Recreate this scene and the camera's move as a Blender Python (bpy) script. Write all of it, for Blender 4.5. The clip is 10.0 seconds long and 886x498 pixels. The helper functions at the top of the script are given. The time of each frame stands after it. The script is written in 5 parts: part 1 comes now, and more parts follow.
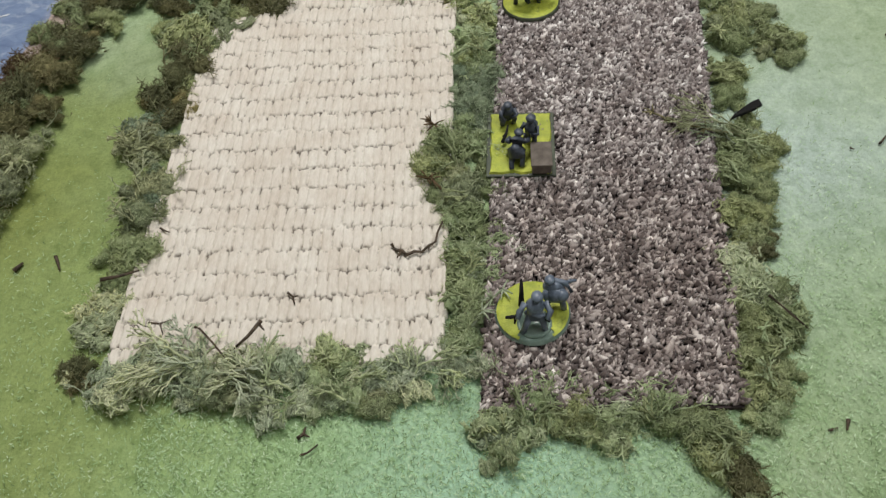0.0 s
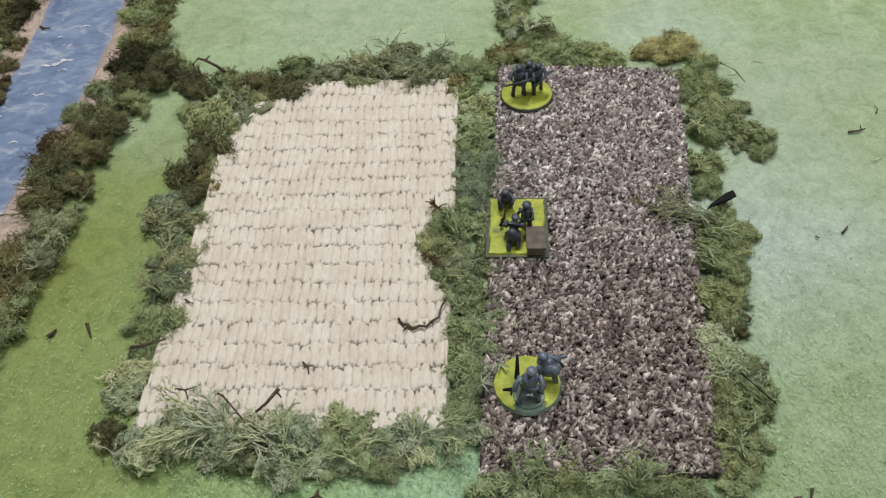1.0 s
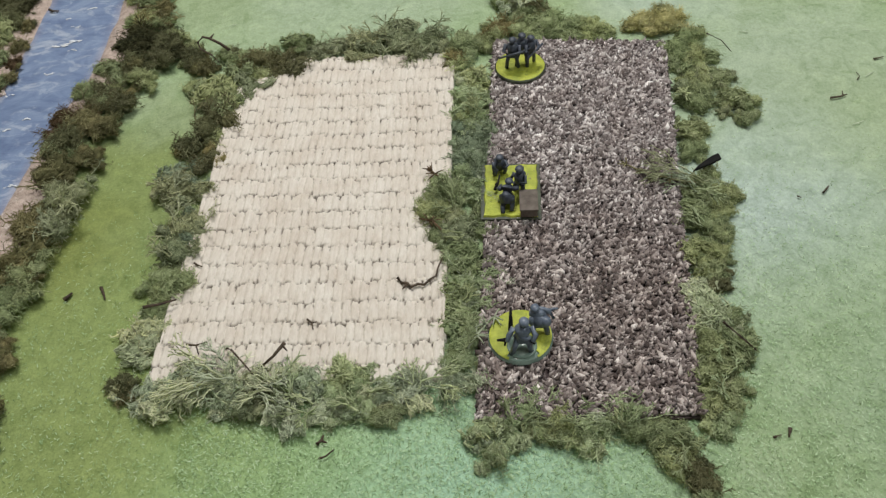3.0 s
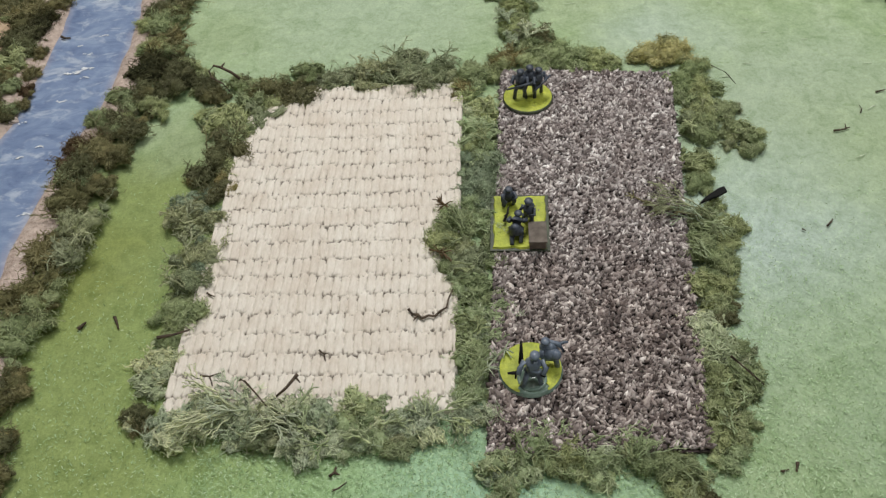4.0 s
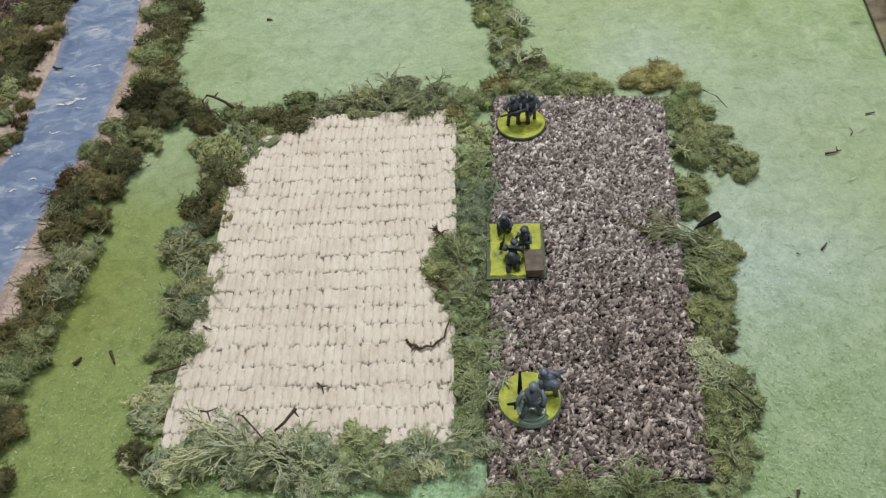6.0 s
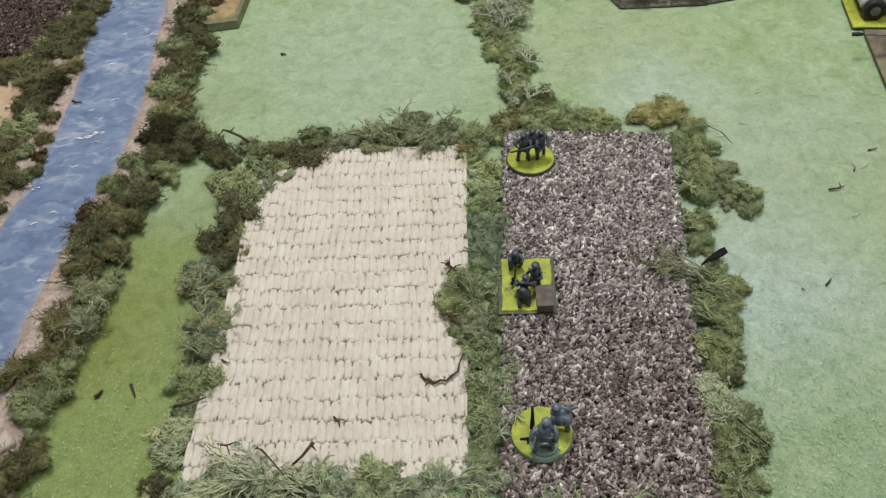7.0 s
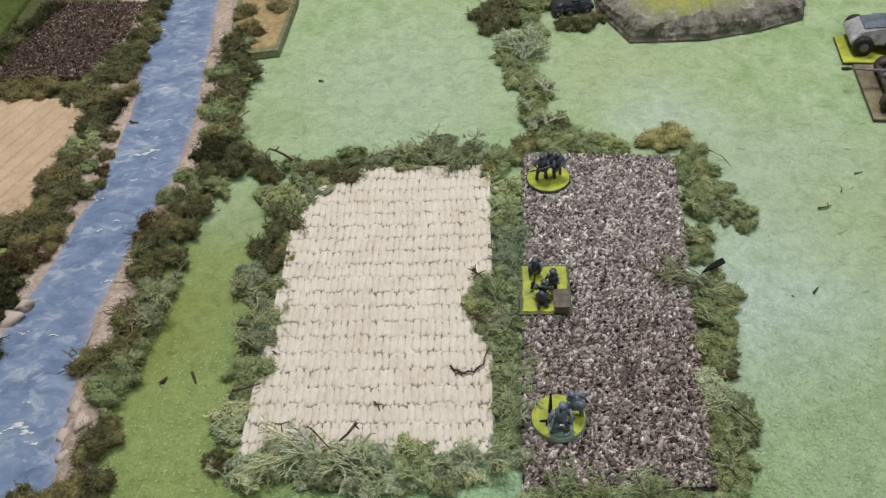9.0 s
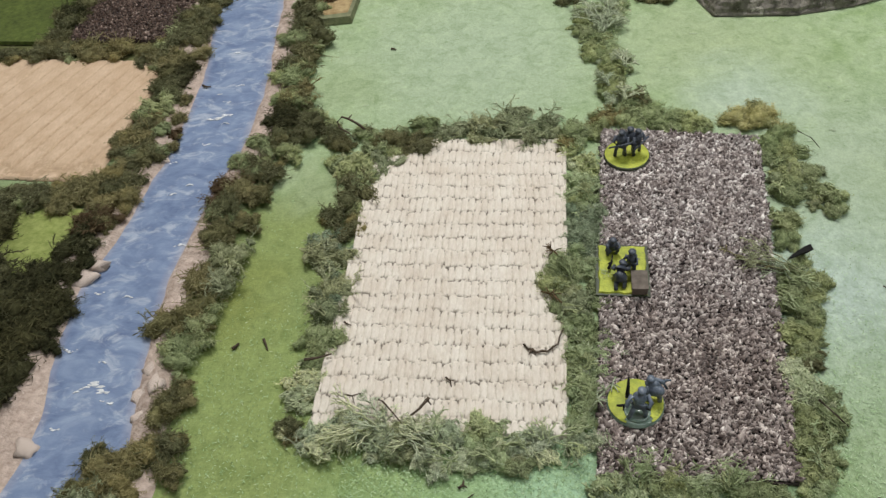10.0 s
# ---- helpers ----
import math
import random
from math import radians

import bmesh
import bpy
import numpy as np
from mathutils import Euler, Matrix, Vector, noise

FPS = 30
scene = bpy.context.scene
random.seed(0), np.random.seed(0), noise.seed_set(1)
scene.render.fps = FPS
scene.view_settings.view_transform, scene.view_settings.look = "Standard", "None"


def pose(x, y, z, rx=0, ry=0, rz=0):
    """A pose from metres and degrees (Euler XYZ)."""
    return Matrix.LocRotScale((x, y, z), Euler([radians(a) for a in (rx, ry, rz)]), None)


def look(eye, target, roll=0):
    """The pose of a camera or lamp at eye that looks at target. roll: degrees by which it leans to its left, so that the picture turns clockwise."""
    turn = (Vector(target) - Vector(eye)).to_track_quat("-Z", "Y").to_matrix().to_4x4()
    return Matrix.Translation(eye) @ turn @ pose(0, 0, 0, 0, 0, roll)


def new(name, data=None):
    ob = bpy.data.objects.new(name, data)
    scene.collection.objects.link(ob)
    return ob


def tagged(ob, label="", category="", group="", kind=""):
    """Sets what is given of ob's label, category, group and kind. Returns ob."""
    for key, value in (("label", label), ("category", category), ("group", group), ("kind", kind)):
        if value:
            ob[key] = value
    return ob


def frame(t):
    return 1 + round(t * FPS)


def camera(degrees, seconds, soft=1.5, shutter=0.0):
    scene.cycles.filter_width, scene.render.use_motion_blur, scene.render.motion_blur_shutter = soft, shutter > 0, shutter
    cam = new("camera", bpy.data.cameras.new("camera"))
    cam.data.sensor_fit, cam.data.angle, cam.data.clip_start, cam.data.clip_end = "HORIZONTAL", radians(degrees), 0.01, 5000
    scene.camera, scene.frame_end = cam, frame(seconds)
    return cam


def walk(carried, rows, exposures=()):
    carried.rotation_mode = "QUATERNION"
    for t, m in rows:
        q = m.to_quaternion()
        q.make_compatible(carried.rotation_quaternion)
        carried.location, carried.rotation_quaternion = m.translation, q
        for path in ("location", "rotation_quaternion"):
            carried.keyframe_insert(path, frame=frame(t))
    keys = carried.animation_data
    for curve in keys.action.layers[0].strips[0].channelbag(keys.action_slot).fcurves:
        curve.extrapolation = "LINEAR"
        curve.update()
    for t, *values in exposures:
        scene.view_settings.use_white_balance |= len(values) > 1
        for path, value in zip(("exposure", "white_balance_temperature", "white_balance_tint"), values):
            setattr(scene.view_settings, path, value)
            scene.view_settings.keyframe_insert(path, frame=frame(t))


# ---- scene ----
cam = camera(56.6, 10.0, soft=1.3, shutter=0.25)
PATH = [
    (0, (0.0247, 0.0064, 0.2492), (0.0132, 0.2498, -0.0680), -7.49),
    (0.2, (0.0219, 0.0090, 0.2574), (0.0159, 0.2502, -0.0588), -6.45),
    (0.5, (0.0254, 0.0041, 0.2693), (0.0186, 0.2594, -0.0385), -6.08),
    (1, (0.0208, -0.0043, 0.2792), (0.0165, 0.2584, -0.0224), -5.17),
    (1.5, (0.0215, -0.0241, 0.2871), (0.0170, 0.2447, -0.0090), -5.52),
    (2, (0.0223, -0.0265, 0.2789), (0.0130, 0.2340, -0.0245), -6.77),
    (2.2, (0.0236, -0.0238, 0.2807), (0.0133, 0.2342, -0.0248), -6.94),
    (3.3, (0.0226, -0.0255, 0.2838), (0.0166, 0.2351, -0.0196), -6.11),
    (3.5, (0.0213, -0.0211, 0.2879), (0.0140, 0.2381, -0.0166), -6.24),
    (4, (0.0183, -0.0215, 0.2921), (0.0133, 0.2430, -0.0079), -5.72),
    (4.5, (0.0193, -0.0193, 0.2930), (0.0176, 0.2451, -0.0071), -5.44),
    (5, (0.0189, -0.0182, 0.2970), (0.0187, 0.2490, -0.0007), -5.84),
    (5.2, (0.0177, -0.0186, 0.2965), (0.0177, 0.2502, 0.0003), -5.80),
    (6.3, (0.0162, -0.0143, 0.2973), (0.0153, 0.2558, 0.0023), -5.72),
    (6.5, (0.0154, -0.0131, 0.3009), (0.0135, 0.2584, 0.0071), -5.80),
    (7, (0.0125, -0.0160, 0.3098), (0.0120, 0.2596, 0.0200), -5.71),
    (7.2, (0.0108, -0.0190, 0.3121), (0.0130, 0.2504, 0.0239), -5.48),
    (7.5, (0.0157, -0.0403, 0.3183), (0.0186, 0.2386, 0.0315), -5.67),
    (8, (0.0173, -0.0444, 0.3163), (0.0169, 0.2298, 0.0251), -5.54),
    (8.5, (0.0132, -0.0433, 0.3202), (0.0133, 0.2330, 0.0309), -5.49),
    (9, (0.0010, -0.0554, 0.3386), (-0.0021, 0.2291, 0.0574), -5.35),
    (9.5, (-0.0020, -0.0500, 0.3291), (-0.0211, 0.2252, 0.0394), -7.40),
    (10, (-0.0135, -0.0481, 0.3348), (-0.0407, 0.2271, 0.0458), -6.89),
]
walk(cam, [(t, look(eye, target, roll)) for t, eye, target, roll in PATH],
     exposures=((0, -0.05), (3.5, -0.04), (5.0, -0.06), (6.5, -0.07), (8.5, -0.06), (9.0, -0.04), (9.5, 0.0), (10.0, 0.03)))

# ---- light ----
world = bpy.data.worlds.new("room_air")
scene.world = world
world.use_nodes = True
world.node_tree.nodes["Background"].inputs[0].default_value = (1.0, 0.97, 0.93, 1)
world.node_tree.nodes["Background"].inputs[1].default_value = 0.2
# unseen overhead lamp judged from the shadows, then an added fill lamp
for where, aim, size, power, tint in (
        ((0.0, 0.85, 1.55), (0.05, 0.28, 0.0), 0.45, 19.0, (1.0, 0.965, 0.92)),
        ((0.75, 0.0, 1.65), (0.05, 0.28, 0.0), 0.8, 11.5, (0.94, 0.98, 1.0))):
    lamp_data = bpy.data.lights.new("unseen_lamp", "AREA")
    lamp_data.size, lamp_data.energy, lamp_data.color = size, power, tint
    new("unseen_lamp", lamp_data).matrix_world = look(where, aim)


# ---- materials ----
def nodes_of(name):
    m = bpy.data.materials.new(name)
    m.use_nodes = True
    t = m.node_tree
    return m, t, t.nodes["Principled BSDF"]


def noise_node(t, scale, detail=4.0, rough=0.6, stretch=None, turn=0.0, distortion=0.0):
    co = t.nodes.new("ShaderNodeTexCoord")
    out = co.outputs["Object"]
    if stretch or turn:
        mp = t.nodes.new("ShaderNodeMapping")
        mp.inputs["Scale"].default_value = stretch or (1, 1, 1)
        mp.inputs["Rotation"].default_value = (0, 0, radians(turn))
        t.links.new(out, mp.inputs["Vector"])
        out = mp.outputs["Vector"]
    n = t.nodes.new("ShaderNodeTexNoise")
    n.inputs["Scale"].default_value, n.inputs["Detail"].default_value = scale, detail
    n.inputs["Roughness"].default_value, n.inputs["Distortion"].default_value = rough, distortion
    t.links.new(out, n.inputs["Vector"])
    return n.outputs["Fac"]


def ramp(t, fac, stops):
    r = t.nodes.new("ShaderNodeValToRGB")
    while len(r.color_ramp.elements) < len(stops):
        r.color_ramp.elements.new(0.5)
    for e, (p, c) in zip(r.color_ramp.elements, stops):
        e.position, e.color = p, (*c, 1)
    t.links.new(fac, r.inputs["Fac"])
    return r.outputs["Color"]


def mix(t, a, b, fac, kind="MIX"):
    m = t.nodes.new("ShaderNodeMix")
    m.data_type, m.blend_type = "RGBA", kind
    for socket, v in ((m.inputs[0], fac), (m.inputs[6], a), (m.inputs[7], b)):
        if isinstance(v, (int, float)):
            socket.default_value = v
        elif isinstance(v, tuple):
            socket.default_value = (*v, 1)
        else:
            t.links.new(v, socket)
    return m.outputs[2]


def bump(t, shader, height, strength, distance):
    b = t.nodes.new("ShaderNodeBump")
    b.inputs["Strength"].default_value, b.inputs["Distance"].default_value = strength, distance
    t.links.new(height, b.inputs["Height"])
    t.links.new(b.outputs["Normal"], shader.inputs["Normal"])


def random_of(t, island=True):
    if island:
        return t.nodes.new("ShaderNodeNewGeometry").outputs["Random Per Island"]
    return t.nodes.new("ShaderNodeObjectInfo").outputs["Random"]


def plain(name, dark, light, scale=300, rough=0.6, metal=0.0, relief=0.15, depth=0.0004, wear_or_highlight=None):
    """Two tones in fine noise, a wider drift of tone, and relief."""
    m, t, s = nodes_of(name)
    col = ramp(t, noise_node(t, scale), ((0.3, dark), (0.7, light)))
    drift = ramp(t, noise_node(t, scale / 9, 2), ((0.3, (0.82, 0.82, 0.82)), (0.7, (1.1, 1.1, 1.1))))
    col = mix(t, col, drift, 1.0, "MULTIPLY")
    if wear_or_highlight:
        col = mix(t, col, wear_or_highlight, ramp(t, noise_node(t, scale * 0.4, 6, 0.75), ((0.6, (0, 0, 0)), (0.68, (1, 1, 1)))))
    t.links.new(col, s.inputs["Base Color"])
    s.inputs["Roughness"].default_value, s.inputs["Metallic"].default_value = rough, metal
    bump(t, s, noise_node(t, scale * 2.5, 5), relief, depth)
    return m


def foliage(name, dark, light, tip, grain=0.8, thin=0.3):
    """Dyed lichen: every strand has its own tone, with crumbly fine texture, a drift from place to place, and light that seeps through."""
    m, t, s = nodes_of(name)
    col = ramp(t, random_of(t), ((0.0, dark), (0.5, light), (1.0, tip)))
    fine = ramp(t, noise_node(t, 620, 5, 0.75), ((0.3, (0.55, 0.57, 0.5)), (0.5, (0.97, 0.97, 0.97)), (0.7, (1.3, 1.3, 1.24))))
    col = mix(t, col, fine, grain, "MULTIPLY")
    patch = ramp(t, noise_node(t, 130, 3), ((0.3, (0.74, 0.76, 0.68)), (0.7, (1.18, 1.17, 1.12))))
    col = mix(t, col, patch, 0.8, "MULTIPLY")
    clump = ramp(t, random_of(t, False), ((0.0, (0.84, 0.88, 0.82)), (0.5, (1, 1, 1)), (1.0, (1.14, 1.09, 0.98))))
    col = mix(t, col, clump, 1.0, "MULTIPLY")
    t.links.new(col, s.inputs["Base Color"])
    s.inputs["Roughness"].default_value = 0.85
    s.inputs["Specular IOR Level"].default_value = 0.2
    bump(t, s, noise_node(t, 900, 5, 0.75), 0.7, 0.0008)
    seep = t.nodes.new("ShaderNodeBsdfTranslucent")
    t.links.new(col, seep.inputs["Color"])
    both = t.nodes.new("ShaderNodeMixShader")
    both.inputs[0].default_value = thin
    t.links.new(s.outputs[0], both.inputs[1])
    t.links.new(seep.outputs[0], both.inputs[2])
    t.links.new(both.outputs[0], t.nodes["Material Output"].inputs["Surface"])
    return m


TONES = {
    "D": ("dark_olive", (0.078, 0.08, 0.042), (0.165, 0.168, 0.092), (0.32, 0.32, 0.2)),
    "G": ("grey_green", (0.18, 0.205, 0.13), (0.37, 0.41, 0.27), (0.6, 0.64, 0.47)),
    "O": ("olive", (0.155, 0.19, 0.096), (0.35, 0.405, 0.235), (0.57, 0.635, 0.41)),
    "P": ("soft_olive", (0.215, 0.265, 0.135), (0.39, 0.455, 0.26), (0.57, 0.635, 0.4)),
    "S": ("sage", (0.225, 0.285, 0.16), (0.47, 0.555, 0.345), (0.72, 0.79, 0.56)),
    "M": ("teal_green", (0.155, 0.2, 0.14), (0.32, 0.4, 0.3), (0.5, 0.58, 0.46)),
    "Y": ("straw_olive", (0.28, 0.28, 0.14), (0.46, 0.455, 0.24), (0.64, 0.63, 0.4)),
    "L": ("pale_grey", (0.27, 0.325, 0.23), (0.59, 0.665, 0.51), (0.84, 0.89, 0.76)),
    "W": ("pale_sage", (0.3, 0.35, 0.225), (0.63, 0.69, 0.5), (0.88, 0.91, 0.72)),
    "B": ("brown", (0.055, 0.036, 0.022), (0.16, 0.11, 0.07), (0.28, 0.2, 0.13)),
    "U": ("umber_olive", (0.125, 0.112, 0.056), (0.285, 0.26, 0.135), (0.45, 0.42, 0.25)),
    "K": ("black_olive", (0.026, 0.028, 0.014), (0.07, 0.072, 0.036), (0.14, 0.14, 0.08)),
    "T": ("tan", (0.2, 0.175, 0.09), (0.4, 0.36, 0.21), (0.6, 0.54, 0.37)),
}


def between(p, q, f):
    return tuple(x + (y - x) * f for x, y in zip(p, q))


# the soft heart in darker tones, then the paler strands over it
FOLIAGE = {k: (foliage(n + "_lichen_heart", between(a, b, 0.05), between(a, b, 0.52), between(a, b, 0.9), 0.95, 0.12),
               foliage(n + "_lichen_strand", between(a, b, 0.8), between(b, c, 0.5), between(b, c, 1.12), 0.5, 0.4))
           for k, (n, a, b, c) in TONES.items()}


def mat_cloth():
    """Printed green gaming mat with soft-edged mint and olive zones and fine fibre marks."""
    m, t, s = nodes_of("green_flocked_mat")
    col = ramp(t, noise_node(t, 38, 5, 0.62, distortion=0.4),
               ((0.32, (0.29, 0.41, 0.2)), (0.5, (0.355, 0.472, 0.27)), (0.66, (0.42, 0.53, 0.34))))
    co = t.nodes.new("ShaderNodeTexCoord").outputs["Object"]

    def zone(x, y, r0, r1):
        d = t.nodes.new("ShaderNodeVectorMath")
        d.operation = "DISTANCE"
        d.inputs[1].default_value = (x, y, 0)
        t.links.new(co, d.inputs[0])
        add = t.nodes.new("ShaderNodeMath")
        add.operation = "MULTIPLY_ADD"
        add.inputs[1].default_value = 0.06
        t.links.new(noise_node(t, 22, 2), add.inputs[0])
        t.links.new(d.outputs["Value"], add.inputs[2])
        mr = t.nodes.new("ShaderNodeMapRange")
        mr.interpolation_type = "SMOOTHSTEP"
        mr.inputs[1].default_value, mr.inputs[2].default_value = r0 + 0.03, r1 + 0.03
        mr.inputs[3].default_value, mr.inputs[4].default_value = 1.0, 0.0
        t.links.new(add.outputs[0], mr.inputs[0])
        return mr.outputs[0]

    for x, y, r0, r1, tone in MAT_ZONES:
        col = mix(t, col, tone, zone(x, y, r0, r1))
    blot = ramp(t, noise_node(t, 95, 5, 0.6, distortion=0.9), ((0.32, (0.82, 0.85, 0.78)), (0.5, (1, 1, 1)), (0.68, (1.13, 1.12, 1.1))))
    col = mix(t, col, blot, 1.0, "MULTIPLY")
    fine = ramp(t, noise_node(t, 420, 5, 0.7, (1, 0.8, 1), 25), ((0.28, (0.87, 0.89, 0.84)), (0.5, (1, 1, 1)), (0.74, (1.1, 1.09, 1.07))))
    col = mix(t, col, fine, 1.0, "MULTIPLY")
    grain = ramp(t, noise_node(t, 950, 3, 0.7, (1, 0.8, 1), -35), ((0.3, (0.86, 0.88, 0.84)), (0.5, (1, 1, 1)), (0.72, (1.12, 1.11, 1.1))))
    col = mix(t, col, grain, 1.0, "MULTIPLY")
    speck = ramp(t, noise_node(t, 190, 4, 0.7, (0.5, 1, 1), -20), ((0.28, (0.7, 0.76, 0.64)), (0.4, (1, 1, 1))))
    col = mix(t, col, speck, 0.8, "MULTIPLY")
    t.links.new(col, s.inputs["Base Color"])
    s.inputs["Roughness"].default_value = 0.8
    s.inputs["Specular IOR Level"].default_value = 0.3
    bump(t, s, noise_node(t, 620, 6, 0.7), 0.8, 0.0008)
    return m


# x, y, inner and outer radius in metres, colour of the zone
MAT_ZONES = [
    (-0.41, 0.5, 0.12, 0.18, (0.13, 0.14, 0.055)),
    (-0.37, 0.65, 0.08, 0.14, (0.1, 0.11, 0.045)),
    (-0.36, 0.25, 0.08, 0.12, (0.12, 0.13, 0.05)),
    (-0.19, 0.1, 0.02, 0.13, (0.3, 0.35, 0.11)),
    (-0.15, 0.16, 0.06, 0.16, (0.275, 0.355, 0.13)),
    (-0.135, 0.28, 0.02, 0.08, (0.265, 0.335, 0.125)),
    (-0.165, 0.24, 0.0, 0.05, (0.235, 0.28, 0.08)),
    (-0.125, 0.33, 0.0, 0.04, (0.315, 0.395, 0.225)),
    (-0.02, 0.46, 0.02, 0.16, (0.4, 0.505, 0.36)),
    (-0.12, 0.43, 0.0, 0.05, (0.35, 0.45, 0.27)),
    (-0.035, 0.085, 0.01, 0.1, (0.37, 0.545, 0.255)),
    (0.03, 0.1, -0.01, 0.1, (0.42, 0.645, 0.485)),
    (0.21, 0.31, 0.0, 0.14, (0.405, 0.5, 0.38)),
    (0.14, 0.46, 0.0, 0.12, (0.38, 0.475, 0.29)),
    (0.15, 0.40, 0.0, 0.06, (0.435, 0.54, 0.43)),
    (0.25, 0.28, 0.0, 0.1, (0.365, 0.465, 0.295)),
    (0.16, 0.22, 0.0, 0.1, (0.46, 0.567, 0.515)),
    (0.19, 0.14, 0.0, 0.1, (0.35, 0.465, 0.3)),
]


def tuft_material(name, stops, dark_patch=None):
    m, t, s = nodes_of(name)
    col = ramp(t, random_of(t), stops)
    drift = ramp(t, noise_node(t, 110, 4, 0.65), ((0.3, (0.76, 0.7, 0.685)), (0.7, (1.2, 1.21, 1.22))))
    col = mix(t, col, drift, 1.0, "MULTIPLY")
    fleck = ramp(t, noise_node(t, 230, 4, 0.7), ((0.34, (0.62, 0.6, 0.6)), (0.5, (1, 1, 1)), (0.66, (1.34, 1.34, 1.34))))
    col = mix(t, col, fleck, 0.9, "MULTIPLY")
    # a round patch with a wavering edge that multiplies the pile darker
    if dark_patch:
        d = t.nodes.new("ShaderNodeVectorMath")
        d.operation = "DISTANCE"
        d.inputs[1].default_value = dark_patch[0]
        t.links.new(t.nodes.new("ShaderNodeTexCoord").outputs["Object"], d.inputs[0])
        wob = t.nodes.new("ShaderNodeMath")
        wob.operation = "MULTIPLY_ADD"
        wob.inputs[1].default_value = 0.09
        t.links.new(noise_node(t, 35, 3), wob.inputs[0])
        t.links.new(d.outputs["Value"], wob.inputs[2])
        col = mix(t, col, ramp(t, wob.outputs[0], ((dark_patch[1] + 0.045, dark_patch[2]), (dark_patch[1] * 2.2 + 0.045, (1, 1, 1)))), 1.0, "MULTIPLY")
    t.links.new(col, s.inputs["Base Color"])
    s.inputs["Roughness"].default_value = 0.9
    s.inputs["Specular IOR Level"].default_value = 0.2
    s.inputs["Sheen Weight"].default_value, s.inputs["Sheen Roughness"].default_value = 0.15, 0.45
    s.inputs["Sheen Tint"].default_value = (1.0, 0.98, 0.98, 1)
    bump(t, s, noise_node(t, 1500, 3), 0.4, 0.0004)
    return m


def yarn_material(name, dark, light, gap_shade):
    """Woven yarn: pale strands, gap shade painted in dark where the strands part."""
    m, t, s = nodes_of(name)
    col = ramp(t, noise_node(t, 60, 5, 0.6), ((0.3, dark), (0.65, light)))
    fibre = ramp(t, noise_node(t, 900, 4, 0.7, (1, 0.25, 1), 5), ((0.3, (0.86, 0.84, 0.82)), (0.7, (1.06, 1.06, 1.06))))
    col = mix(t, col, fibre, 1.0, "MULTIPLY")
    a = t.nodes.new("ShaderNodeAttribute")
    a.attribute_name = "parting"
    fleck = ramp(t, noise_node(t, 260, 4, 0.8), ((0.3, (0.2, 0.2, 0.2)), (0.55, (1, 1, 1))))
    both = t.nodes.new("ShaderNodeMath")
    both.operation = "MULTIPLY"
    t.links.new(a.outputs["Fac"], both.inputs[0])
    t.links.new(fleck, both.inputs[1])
    t.links.new(mix(t, col, gap_shade, both.outputs[0]), s.inputs["Base Color"])
    s.inputs["Roughness"].default_value = 0.85
    s.inputs["Specular IOR Level"].default_value = 0.2
    bump(t, s, noise_node(t, 1400, 4, 0.6, (1, 0.3, 1), 5), 0.35, 0.0004)
    return m


def water_material():
    m, t, s = nodes_of("painted_blue_water")
    col = ramp(t, noise_node(t, 60, 5, 0.65, (0.85, 1.25, 1), -12, 0.8), ((0.3, (0.115, 0.168, 0.31)), (0.5, (0.19, 0.262, 0.425)), (0.7, (0.285, 0.365, 0.525))))
    streak = ramp(t, noise_node(t, 75, 5, 0.65, (0.8, 1.25, 1), -8, 1.2), ((0.52, (0, 0, 0)), (0.7, (0.7, 0.7, 0.7))))
    col = mix(t, col, (0.55, 0.61, 0.71), streak)
    shoal = t.nodes.new("ShaderNodeAttribute")
    shoal.attribute_name = "shoal"
    col = mix(t, col, (0.5, 0.43, 0.45), shoal.outputs["Fac"])
    t.links.new(col, s.inputs["Base Color"])
    s.inputs["Roughness"].default_value = 0.42
    bump(t, s, noise_node(t, 110, 4, 0.55, (0.6, 1.4, 1), -10), 0.5, 0.0015)
    return m


M_MAT = mat_cloth()
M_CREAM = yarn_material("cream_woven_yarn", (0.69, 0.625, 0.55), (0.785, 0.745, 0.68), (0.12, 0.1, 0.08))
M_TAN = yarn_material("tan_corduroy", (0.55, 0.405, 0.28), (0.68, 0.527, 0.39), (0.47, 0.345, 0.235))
M_PURPLE = tuft_material("mauve_flecked_pile", ((0.0, (0.085, 0.07, 0.067)), (0.25, (0.188, 0.163, 0.157)), (0.55, (0.325, 0.292, 0.284)), (0.8, (0.475, 0.443, 0.432)), (0.94, (0.68, 0.64, 0.62)), (1.0, (0.92, 0.9, 0.88))), ((0.085, 0.15, 0.0), 0.045, (0.87, 0.835, 0.81)))
M_PLOUGH = tuft_material("dark_red_brown_pile", ((0.0, (0.03, 0.02, 0.016)), (0.6, (0.1, 0.068, 0.055)), (0.9, (0.17, 0.125, 0.105)), (1.0, (0.4, 0.32, 0.28))))
M_BACKING = plain("carpet_backing", (0.05, 0.035, 0.035), (0.1, 0.075, 0.075), 500, 0.95)
M_WATER = water_material()
M_FOAM = plain("white_foam_paint", (0.7, 0.74, 0.8), (0.9, 0.92, 0.95), 900, 0.4)
M_SAND = plain("pinkish_sand", (0.38, 0.29, 0.245), (0.64, 0.53, 0.47), 300, 0.9, relief=0.9, depth=0.0012, wear_or_highlight=(0.76, 0.68, 0.63))
M_ROCK = plain("buff_pebble", (0.5, 0.4, 0.35), (0.82, 0.72, 0.66), 220, 0.8, relief=0.4, depth=0.0008)
